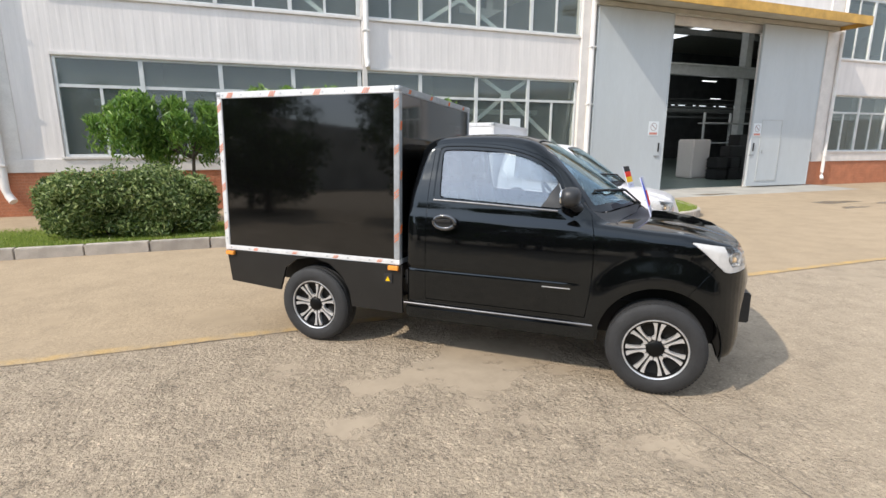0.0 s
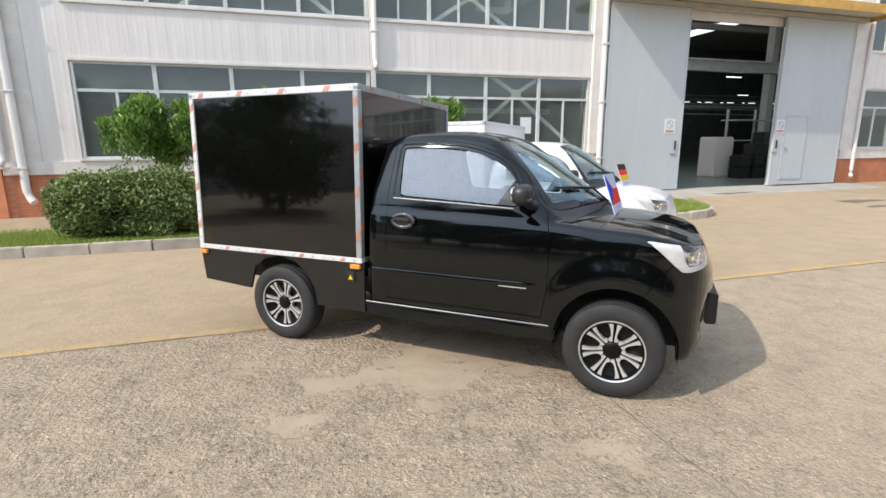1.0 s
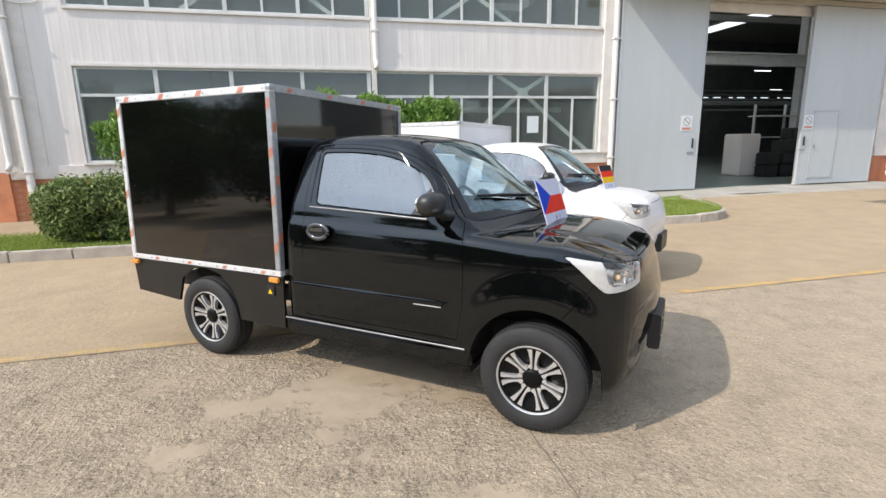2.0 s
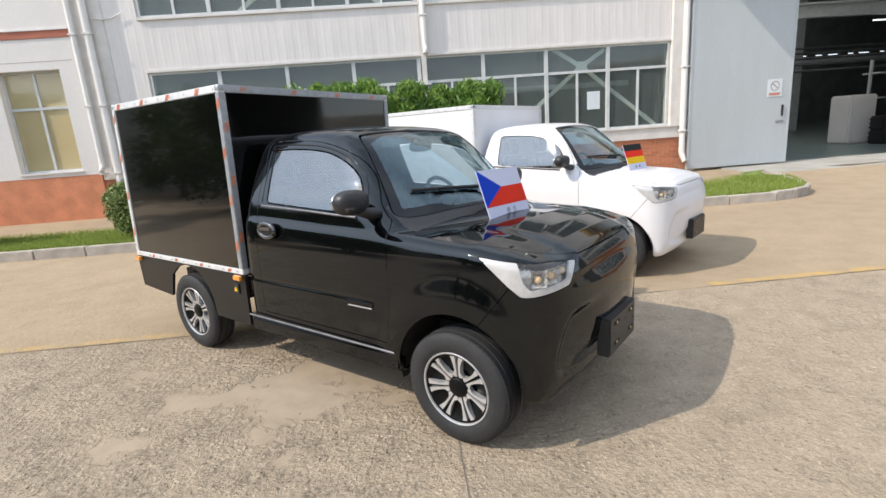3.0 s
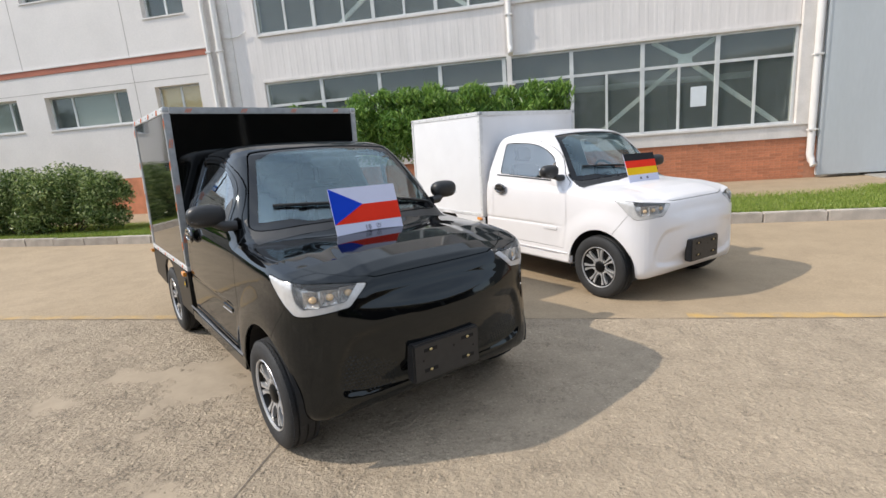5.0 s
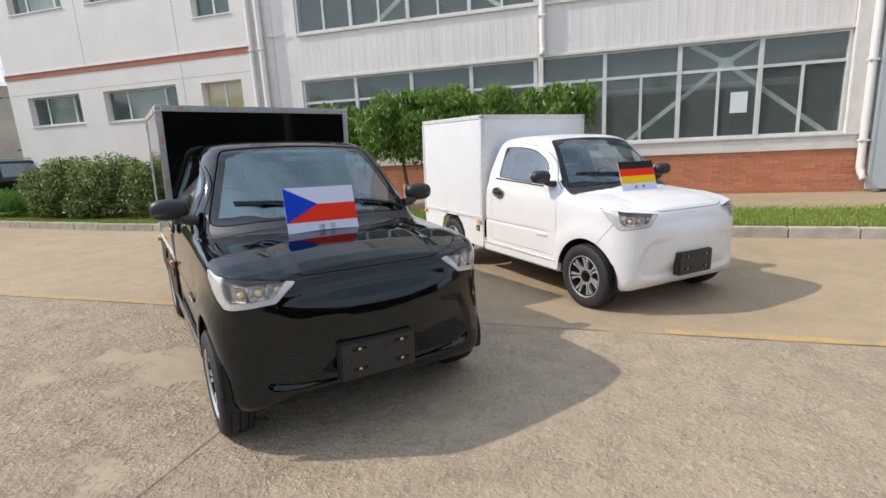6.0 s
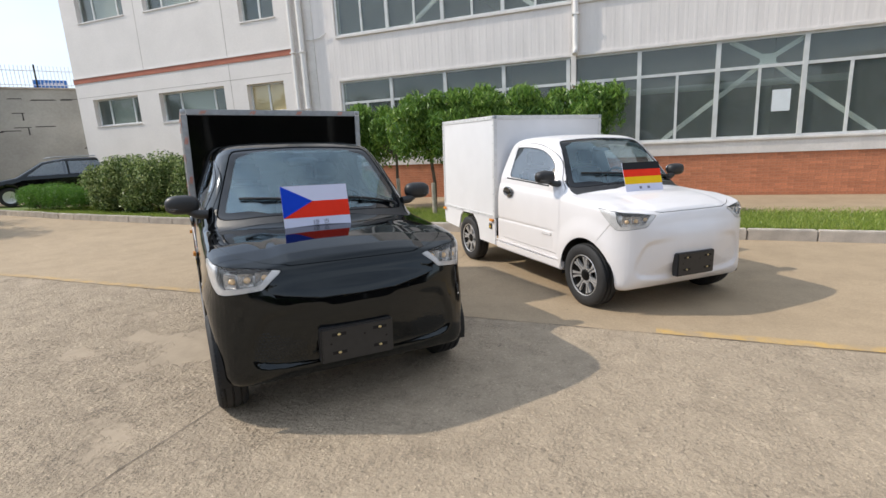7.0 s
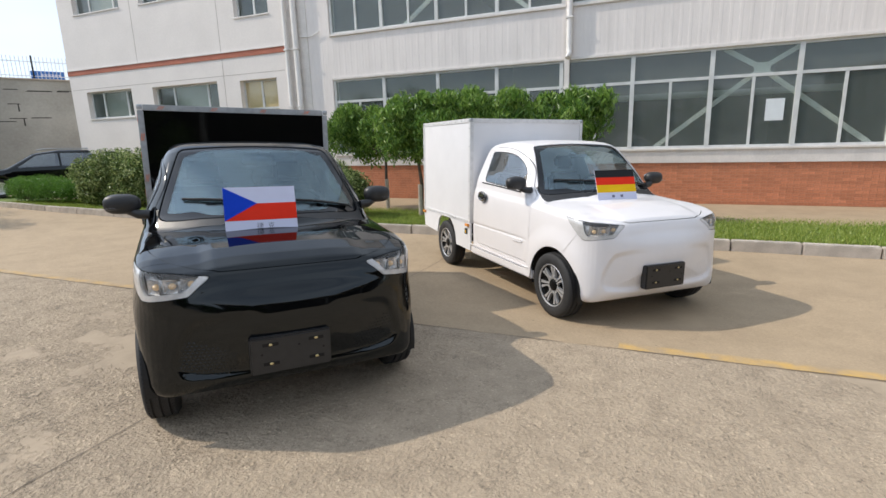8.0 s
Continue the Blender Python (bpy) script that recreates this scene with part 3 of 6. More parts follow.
def net_mesh(field, lo, hi, h):
    """The surface where the field is nought, as triangles, drawn onto it exactly."""
    ax = [np.arange(a, b + h, h) for a, b in zip(lo, hi)]
    X, Y, Z = ax[0][:, None, None], ax[1][None, :, None], ax[2][None, None, :]
    d = field(X, Y, Z) + np.zeros((len(ax[0]), len(ax[1]), len(ax[2])))
    s = d < 0
    cells = tuple(n - 1 for n in d.shape)
    acc, cnt = np.zeros(cells + (3,)), np.zeros(cells)
    for axis in range(3):
        a = [slice(None)] * 3
        b = [slice(None)] * 3
        a[axis], b[axis] = slice(0, -1), slice(1, None)
        d0, d1 = d[tuple(a)], d[tuple(b)]
        cut = (d0 < 0) != (d1 < 0)
        t = np.where(cut, d0 / np.where(cut, d0 - d1, 1), 0)
        others = [i for i in range(3) if i != axis]
        for p in (0, 1):
            for q in (0, 1):
                sl = [None] * 3
                sl[axis] = slice(0, cells[axis])
                sl[others[0]] = slice(p, p + cells[others[0]])
                sl[others[1]] = slice(q, q + cells[others[1]])
                c, tt = cut[tuple(sl)], t[tuple(sl)]
                off = np.zeros(3)
                off[others[0]], off[others[1]] = p, q
                acc += c[..., None] * off
                acc[..., axis] += c * tt
                cnt += c
    used = cnt > 0
    index = -np.ones(cells, int)
    index[used] = np.arange(used.sum())
    base = np.argwhere(used)
    V = np.array(lo) + h * (base + acc[used] / cnt[used][:, None])
    quads = []
    for axis in range(3):
        a = [slice(None)] * 3
        b = [slice(None)] * 3
        a[axis], b[axis] = slice(0, -1), slice(1, None)
        s0, s1 = s[tuple(a)], s[tuple(b)]
        e = np.argwhere(s0 != s1)
        o1, o2 = [(1, 2), (2, 0), (0, 1)][axis]
        ok = (e[:, o1] > 0) & (e[:, o2] > 0) & (e[:, o1] < cells[o1]) & (e[:, o2] < cells[o2])
        e = e[ok]
        flip = s1[tuple(e.T)]
        u, w = np.eye(3, dtype=int)[o1], np.eye(3, dtype=int)[o2]
        q = np.stack([index[tuple((e - u - w).T)], index[tuple((e - w).T)], index[tuple(e.T)], index[tuple((e - u).T)]], 1)
        q[flip] = q[flip][:, ::-1]
        quads.append(q)
    Q = np.concatenate(quads)
    for _ in range(4):
        v, g = V, []
        f0 = field(*v.T)
        for i in range(3):
            e = np.zeros(3)
            e[i] = 1e-3
            g.append((field(*(v + e).T) - field(*(v - e).T)) / 2e-3)
        g = np.stack(g, 1)
        V = v - np.clip(f0 / np.maximum((g * g).sum(1), 0.2), -h, h)[:, None] * g
    return V, np.concatenate([Q[:, [0, 1, 2]], Q[:, [0, 2, 3]]])


def clip(V, F, g):
    """The part of a triangle mesh where g, given at its vertices, is above nought."""
    pos = g > 0
    n = pos[F].sum(1)
    out = [F[n == 3]]
    new_v, count, keys = [], len(V), {}
    mixed = F[(n == 1) | (n == 2)]
    extra = []

    def cut(i, j):
        key = (i, j) if i < j else (j, i)
        if key not in keys:
            t = g[i] / (g[i] - g[j])
            keys[key] = count + len(new_v)
            new_v.append(V[i] + t * (V[j] - V[i]))
        return keys[key]

    for tri in mixed.tolist():
        k = sum(bool(pos[i]) for i in tri)
        for r in range(3):
            a, b, c = tri[r], tri[(r + 1) % 3], tri[(r + 2) % 3]
            if k == 1 and pos[a]:
                extra.append((a, cut(a, b), cut(a, c)))
                break
            if k == 2 and not pos[a]:
                p, q = cut(a, b), cut(a, c)
                extra += [(p, b, c), (p, c, q)]
                break
    if extra:
        out.append(np.array(extra))
    F2 = np.concatenate(out) if len(out) > 1 else out[0]
    V2 = np.concatenate([V, np.array(new_v)]) if new_v else V
    keep, inv = np.unique(F2, return_inverse=True)
    return V2[keep], inv.reshape(F2.shape)


def shell(V, F, thick, field_normal=True):
    """A panel of that thickness, growing inwards: vertices and faces."""
    fn = np.cross(V[F[:, 1]] - V[F[:, 0]], V[F[:, 2]] - V[F[:, 0]])
    N = np.zeros_like(V)
    for i in range(3):
        np.add.at(N, F[:, i], fn)
    N /= np.maximum(np.linalg.norm(N, axis=1), 1e-12)[:, None]
    k = len(V)
    ed = np.concatenate([F[:, [0, 1]], F[:, [1, 2]], F[:, [2, 0]]])
    code = ed[:, 0].astype(np.int64) * k + ed[:, 1]
    rev = ed[:, 1].astype(np.int64) * k + ed[:, 0]
    rim = ed[~np.isin(code, rev)]
    faces = [tuple(t) for t in F.tolist()] + [tuple(t[::-1]) for t in (F + k).tolist()]
    faces += [(b, a, a + k, b + k) for a, b in rim.tolist()]
    return np.concatenate([V, V - thick * N]), faces


WIN = [(-1.409, 1.150), (-1.405, 1.120), (-1.38, 1.113), (-0.63, 1.074), (-0.595, 1.080), (-0.592, 1.11), (-0.61, 1.20), (-0.67, 1.285), (-0.78, 1.355), (-0.95, 1.41), (-1.2, 1.43), (-1.395, 1.43), (-1.422, 1.42), (-1.428, 1.39)]
DOOR = [(-1.49, 0.415), (-0.42, 0.415), (-0.385, 0.66), (-0.40, 1.03), (-0.485, 1.10), (-0.545, 1.22), (-0.62, 1.312), (-0.74, 1.392), (-0.93, 1.452), (-1.15, 1.478), (-1.46, 1.480), (-1.495, 1.44)]
SCREEN = [(-0.1, 1.090), (0.35, 1.080), (0.585, 1.052), (0.642, 1.062), (0.640, 1.105), (0.515, 1.440), (0.494, 1.478), (0.455, 1.492), (0.2, 1.508), (-0.1, 1.512)]
COWL = [(-0.66, -0.1), (-0.66, 0.45), (-0.62, 0.60), (-0.47, 0.655), (-0.275, 0.655), (-0.275, 0.602), (-0.155, 0.302), (-0.125, -0.1)]
HOOD = [(-0.12, -0.1), (-0.15, 0.3), (-0.27, 0.60), (-0.27, 0.70), (0.02, 0.70), (0.20, 0.662), (0.32, 0.58), (0.42, 0.44), (0.50, 0.2), (0.52, -0.1)]
LAMP = [(-0.050, 0.868), (0.042, 0.776), (0.19, 0.762), (0.34, 0.748), (0.41, 0.757), (0.62, 0.925), (0.45, 0.908), (0.13, 0.886)]
LAMP_IN = [(-0.002, 0.895), (0.060, 0.802), (0.19, 0.791), (0.33, 0.781), (0.375, 0.815), (0.415, 0.94), (0.13, 0.93)]
BUMPER = [(0.10, 0.55), (0.16, 0.63), (0.295, 0.805), (0.34, 1.2), (1.0, 1.2), (1.0, -0.1), (0.16, -0.1)]

WIN, DOOR, SCREEN, HOOD, LAMP = rounded(WIN, 1), rounded(DOOR, 1, (0, 1)), rounded(SCREEN, 1, (0, 9)), rounded(HOOD, 2, (0, 9)), rounded(LAMP, 1, (0, 1, 5))


def cab_panels():
    """All panels of the cab as (vertices, triangles)."""
    V, F = net_mesh(cab_field, (-1.72, -0.84, 0.18), (0.66, 0.84, 1.62), 0.0165)
    P = {}

    def split(key, sd, gap=0.0025):
        nonlocal V, F
        P[key] = clip(V, F, -sd(V) - gap)
        V, F = clip(V, F, sd(V) + (-gap))

    def within(cond, d):
        return np.where(cond, d, 1.0)

    r = np.hypot(V[:, 0], V[:, 2] - 0.295)
    V, F = clip(V, F, np.where(np.abs(V[:, 1]) > 0.40, r - 0.345, 0.2))
    split("window", lambda v: within(np.abs(v[:, 1]) > 0.3, poly_sd(v[:, 0], v[:, 2], WIN)), 0.004)
    wv, wf = P["window"]
    edge = wv[:, 0] + 0.735 - (wv[:, 2] - 1.07) * 0.62
    P["sail"], P["window"] = clip(wv, wf, edge), clip(wv, wf, -edge)
    split("door", lambda v: within(np.abs(v[:, 1]) > 0.3, poly_sd(v[:, 0], v[:, 2], DOOR)))
    split("windscreen", lambda v: within(v[:, 0] > -1.0, poly_sd(np.abs(v[:, 1]), v[:, 2], SCREEN)), 0.004)
    sv, sf = P["windscreen"]
    rim = poly_sd(np.abs(sv[:, 1]), sv[:, 2], SCREEN) + 0.016 + 0.026 * step(np.abs(sv[:, 1]), 0.33, 0.46)
    P["screen_border"], P["windscreen"] = clip(sv, sf, rim), clip(sv, sf, -rim)
    split("cowl", lambda v: within((v[:, 2] > 0.97) & (v[:, 2] < 1.12) & (np.abs(v[:, 1]) < 0.66), poly_sd(v[:, 0], np.abs(v[:, 1]), COWL)), 0.001)
    split("hood", lambda v: within((v[:, 2] > 0.80) & (v[:, 2] < 1.075), np.maximum(poly_sd(v[:, 0], np.abs(v[:, 1]), HOOD), 0.886 - v[:, 2])))
    split("headlight", lambda v: within((v[:, 0] > 0.02) & (np.abs(v[:, 1]) > 0.2), poly_sd(np.abs(v[:, 1]) - v[:, 0], v[:, 2], LAMP)), 0.002)
    lv, lf = P["headlight"]
    P["lamp_rim"] = clip(lv, lf, poly_sd(np.abs(lv[:, 1]) - lv[:, 0], lv[:, 2], LAMP_IN))
    split("front_bumper", lambda v: poly_sd(v[:, 0], v[:, 2], BUMPER), 0.002)
    P["body"] = (V, F)
    return P


PANELS = cab_panels()


def front_x(y, z):
    """How far forward the cab's skin lies at that width and height."""
    lo, hi = -1.0, 0.7
    for _ in range(30):
        mid = (lo + hi) / 2
        if float(cab_field(np.array(mid), np.array(y), np.array(z))) < 0:
            lo = mid
        else:
            hi = mid
    return lo


def side_y(x, z):
    """How far out the cab's flank lies at that length and height."""
    lo, hi = 0.2, 0.9
    for _ in range(30):
        mid = (lo + hi) / 2
        if float(cab_field(np.array(x), np.array(mid), np.array(z))) < 0:
            lo = mid
        else:
            hi = mid
    return lo


def panel(name, key, thick, material, parent, label="", side=0, push=0.0):
    V, F = PANELS[key]
    if side:
        keep = (V[F][:, :, 1].mean(1) * side) > 0
        ids, inv = np.unique(F[keep], return_inverse=True)
        V, F = V[ids], inv.reshape(-1, 3)
    if push:
        W, _ = shell(V, F, push)
        V = W[len(V):]
    W, faces = shell(V, F, thick)
    me = bpy.data.meshes.new(name)
    me.from_pydata(W.tolist(), [], faces)
    me.materials.append(material)
    me.polygons.foreach_set("use_smooth", [True] * len(me.polygons))
    grad = []
    for i in range(3):
        e = np.zeros(3)
        e[i] = 4e-3
        grad.append(cab_field(*(V + e).T) - cab_field(*(V - e).T))
    grad = np.stack(grad, 1)
    grad /= np.maximum(np.linalg.norm(grad, axis=1), 1e-9)[:, None]
    me.normals_split_custom_set_from_vertices(np.concatenate([grad, -grad]).tolist())
    ob = new(name, me)
    ob.parent = parent
    return tagged(ob, label)


# ---- the lie of the yard ----
SITE = pose(-8.373, 10.901, 0, 0, 0, 21.04)     # x along the facade, y into the building
LINE_Y, KERB_Y = -9.22, -5.05


def ground_z(y):
    d = max(0.0, min(y, 0.0) - LINE_Y)
    return -0.07 * min(d, 0.8) - 0.022 * min(1.6, max(0.0, d - 0.8))


# ---- truck ----
R_TYRE, R_RIM = 0.290, 0.184


def wheel_geos():
    tyre = Geo()
    prof = [(R_RIM, -0.070), (R_RIM + 0.010, -0.080), (0.225, -0.086), (0.262, -0.082), (0.279, -0.070), (0.286, -0.055), (0.286, -0.047), (0.277, -0.045), (0.277, -0.038),
            (0.289, -0.036), (0.290, -0.006), (0.280, -0.004), (0.280, 0.004), (0.290, 0.006), (0.289, 0.036), (0.277, 0.038), (0.277, 0.045), (0.286, 0.047), (0.286, 0.055),
            (0.279, 0.070), (0.262, 0.082), (0.225, 0.086), (R_RIM + 0.010, 0.080), (R_RIM, 0.070)]
    tyre.lathe(prof, sides=72, closed=True)
    for j in range(72):
        a = 2 * math.pi * j / 72
        for s in (-1, 1):
            tyre.box((0.268, s * 0.049, -0.0085), (0.2862, s * 0.066, 0.0085), Matrix.Rotation(a, 4, 'Y'))
    dish = Geo().lathe([(0.02, -0.012), (0.10, -0.006), (0.150, 0.012), (0.170, 0.040), (R_RIM + 0.002, 0.075), (R_RIM + 0.002, -0.07), (0.168, -0.066), (0.16, -0.05), (0.05, -0.01), (0.02, -0.01)], sides=48)
    lip = Geo().lathe([(0.178, -0.062), (0.180, -0.077), (0.186, -0.080), (0.190, -0.074), (0.184, -0.060)], sides=64, closed=True)
    spokes = Geo()
    for j in range(7):
        for s in (-1, 1):
            m = Matrix.Rotation(2 * math.pi * (j + 0.25) / 7, 4, 'Y')
            out = [(0.052, s * 0.0045), (0.100, s * 0.0065), (0.150, s * 0.0090), (0.180, s * 0.0120), (0.177, s * 0.055), (0.166, s * 0.039), (0.148, s * 0.0290), (0.120, s * 0.0205), (0.092, s * 0.0165), (0.077, s * 0.0185), (0.068, s * 0.0280), (0.061, s * 0.0285), (0.052, s * 0.0200)]
            face = [(x, -0.050 - 0.016 * math.sin(min(1, (x - 0.05) / 0.12) * 1.57), z) for x, z in out]
            vs = face + [(x, -0.030, z) for x, _, z in face]
            k = len(out)
            spokes.add(vs, [tuple(range(k)), tuple(range(2 * k - 1, k - 1, -1))] + [(i, (i + 1) % k, k + (i + 1) % k, k + i) for i in range(k)], m)
    hub = Geo().lathe([(0.001, -0.064), (0.040, -0.064), (0.050, -0.057), (0.052, -0.030)], sides=28)
    for j in range(5):
        a = 2 * math.pi * j / 5
        hub.ball((0.058 * math.cos(a), -0.040, 0.058 * math.sin(a)), 0.009, 0.010, 0.009, 6, 8)
    return tyre, dish, lip, spokes, hub


WHEEL = wheel_geos()


def wheel(parent, ground_pose, x, y, turn, steer=0.0):
    """One road wheel, upright under the leaning body; its face looks to -y, turned about for the other side."""
    w = thing("wheel", "", "")
    w.parent = parent
    spot = ground_pose @ Vector((x, y, 0))
    drop = ground_z((SITE.inverted() @ spot).y) - spot.z
    w.matrix_local = parent.matrix_basis.inverted() @ ground_pose @ pose(x, y, R_TYRE + drop, 0, 0, 180 if y > 0 else 0) @ pose(0, 0, 0, 0, 0, steer) @ pose(0, 0, 0, 0, turn, 0)
    tyre, dish, lip, spokes, hub = WHEEL
    part("tyre", tyre, M_tyre, w, "dusty black tyre", 35)
    part("rim", dish, M_rimdark, w, "black wheel dish", 40)
    part("rim_lip", lip, M_alloy, w, "", 40)
    part("spokes", spokes, M_alloy, w, "machined silver double spokes", 25)
    part("hub_cap", hub, M_rimdark, w, "", 40)


def arm_mirror(parent, s, material):
    mir = Geo()
    mir.ball((-0.535, s * 0.836, 1.155), 0.058, 0.102, 0.062, 14, 22, 2.7)
    ob = part("wing_mirror", mir, material, parent, "black door mirror housing", 50)
    part("mirror_arm", Geo().tube([(-0.50, s * 0.69, 1.085), (-0.505, s * 0.75, 1.09), (-0.53, s * 0.80, 1.115)], 0.030, 12), material, ob, "", 60)
    part("mirror_glass", Geo().ball((-0.586, s * 0.836, 1.157), 0.011, 0.084, 0.046, 8, 18, 3), M_chrome, ob, "", 60)
    part("turn_signal", Geo().ball((-0.486, s * 0.890, 1.130), 0.012, 0.035, 0.010, 8, 12, 3), M_lens, ob, "clear indicator lens", 60)


def cargo_box(parent, z0, z1, panel_mat, edge_mat, front_edge, x0, x1, tape):
    """The box body: six panels held by metal edging."""
    hw, e = 0.770, 0.045
    for nm, lo, hi in (("side_panel", (x0 + 0.01, -hw + 0.008, z0 + 0.01), (x1 - 0.01, -hw + 0.03, z1 - 0.01)),
                       ("side_panel", (x0 + 0.01, hw - 0.03, z0 + 0.01), (x1 - 0.01, hw - 0.008, z1 - 0.01)),
                       ("front_panel", (x1 - 0.03, -hw + 0.035, z0 + 0.01), (x1 - 0.008, hw - 0.035, z1 - 0.01)),
                       ("rear_panel", (x0 + 0.008, -hw + 0.035, z0 + 0.01), (x0 + 0.03, hw - 0.035, z1 - 0.01)),
                       ("roof_panel", (x0 + 0.035, -hw + 0.035, z1 - 0.03), (x1 - 0.035, hw - 0.035, z1 - 0.008)),
                       ("floor_panel", (x0 + 0.035, -hw + 0.035, z0), (x1 - 0.035, hw - 0.035, z0 + 0.03))):
        part(nm, Geo().box(lo, hi), panel_mat, parent)

    def angle(p, q, nm="edging", material=edge_mat):
        return part(nm, Geo().box(p, q, None, 0.004), material, parent)

    for s in (-1, 1):
        ya, yb = (-hw, -hw + e) if s < 0 else (hw - e, hw)
        angle((x0, ya, z1 - e), (x1, yb, z1 + 0.002))
        angle((x0, ya, z0 - 0.002), (x1, yb, z0 + e * 0.8))
        angle((x0, ya, z0 + e * 0.8), (x0 + e, yb, z1 - e))
        angle((x1 - e, ya, z0 + e * 0.8), (x1, yb, z1 - e), "edging", front_edge)
    for xa, xb, me in ((x0, x0 + e, edge_mat), (x1 - e, x1, front_edge)):
        angle((xa, -hw + e, z1 - e), (xb, hw - e, z1 + 0.002), "edging", me)
        angle((xa, -hw + e, z0), (xb, hw - e, z0 + e * 0.8), "edging", me)
    for y in (-hw, hw):
        for x in (x0, x1):
            for z in (z1,):
                cap = Geo().ball((x - math.copysign(0.02, x - (x0 + x1) / 2), y - math.copysign(0.02, y), z - 0.018), 0.0225, 0.0225, 0.020, 8, 12, 6)
                part("corner_cap", cap, M_galv, parent, "", 50)
    L, H = x1 - x0, z1 - z0
    for i in range(9):
        x = x0 + 0.06 + (L - 0.12) * i / 8
        for z in (z1 - e * 0.5, z0 + e * 0.4):
            part("rivet", Geo().ball((x, -hw - 0.001, z), 0.006, 0.004, 0.006, 6, 8), M_galv, parent, "", 60)
    for i in range(6):
        z = z0 + 0.09 + (H - 0.2) * i / 5
        for x in (x0 + e * 0.5, x1 - e * 0.5):
            part("rivet", Geo().ball((x, -hw - 0.001, z), 0.006, 0.004, 0.006, 6, 8), M_galv, parent, "", 60)
    if tape:
        def mark(cx, cz, w, h, m):
            g = Geo()
            for k in range(3):
                o = (k - 1) * w * 0.30
                g.prism([(o - w * 0.26, -h), (o - w * 0.15, -h), (o + w * 0.26, h), (o + w * 0.15, h)], 'y', -0.0012, 0.0012, m @ pose(cx, 0, cz))
            part("tape_mark", g, M_orange, parent)
        side = pose(0, -hw - 0.0015, 0)
        for i in range(4):
            mark(x0 + 0.13 + 0.385 * i, z1 - e * 0.5, 0.058, 0.018, side)
            mark(x0 + 0.30 + 0.36 * i, z0 + e * 0.4, 0.042, 0.011, side)
            zz = z0 + 0.20 + 0.30 * i
            for x in (x0 + e * 0.5, x1 - e * 0.5):
                g = Geo()
                for k in range(3):
                    o = (k - 1) * 0.019
                    g.prism([(x - 0.017, zz - 0.025 + o), (x + 0.017, zz + 0.003 + o), (x + 0.017, zz + 0.010 + o), (x - 0.017, zz - 0.018 + o)], 'y', -hw - 0.0027, -hw - 0.0003)
                part("tape_mark", g, M_orange, parent)
        fr = Matrix.Translation((x1 + 0.0015, 0, 0)) @ pose(0, 0, 0, 0, 0, 90)
        for y in (-0.6, -0.2, 0.2, 0.58):
            mark(y, z1 - e * 0.5, 0.05, 0.014, fr)
        for z in (z0 + 0.25, z0 + 0.62, z0 + 0.95):
            mark(-hw + e * 0.5, z, 0.03, 0.03, fr)


def placard(flag, m):
    """A printed board with a flag, standing on the hood against the windscreen."""
    w, h = 0.42, 0.285
    t = thing("flag_placard", "printed %s flag board leaning on the windscreen" % flag, "sign", m)
    part("board", Geo().box((0, -w / 2, 0), (0.006, w / 2, h), None, 0.001), M_board, t)

    def field(name, outline, material, lift=0.0075):
        part(name, Geo().prism(outline, 'x', 0.0062, lift), material, t)

    b = h * 0.27
    fh = h - b
    if flag == "blue, white and red":
        field("red_field", [(-w / 2, b), (w / 2, b), (w / 2, b + fh * 0.5), (-w / 2 + 0.01, b + fh * 0.5)], M_flagred)
        field("blue_triangle", [(-w / 2, b), (-0.0 - 0.02, b + fh * 0.5), (-w / 2, b + fh)], M_flagblue, 0.0088)
        cu = bpy.data.curves.new("lettering", 'FONT')
        cu.body, cu.size, cu.align_x = "捷  克", 0.042, 'CENTER'
        tmp = bpy.data.objects.new("lettering", cu)
        scene.collection.objects.link(tmp)
        me = bpy.data.meshes.new_from_object(tmp.evaluated_get(bpy.context.evaluated_depsgraph_get()))
        bpy.data.objects.remove(tmp)
        me.materials.clear()
        me.materials.append(M_ink)
        ob = new("lettering", me)
        ob.parent = t
        ob.matrix_local = Matrix(((0, 0, 1, 0.0066), (1, 0, 0, 0.02), (0, 1, 0, b * 0.32), (0, 0, 0, 1)))
    else:
        for k, mm in enumerate((M_flagyellow, M_flagred, M_flagblack)):
            z = b + fh * k / 3
            field("flag_stripe", [(-w / 2, z), (w / 2, z), (w / 2, z + fh / 3), (-w / 2, z + fh / 3)], mm)
        for y in (-0.045, 0.045):
            field("text_bar", [(y - 0.014, b * 0.38), (y + 0.014, b * 0.38), (y + 0.014, b * 0.68), (y - 0.014, b * 0.68)], M_ink, 0.0068)
    return t


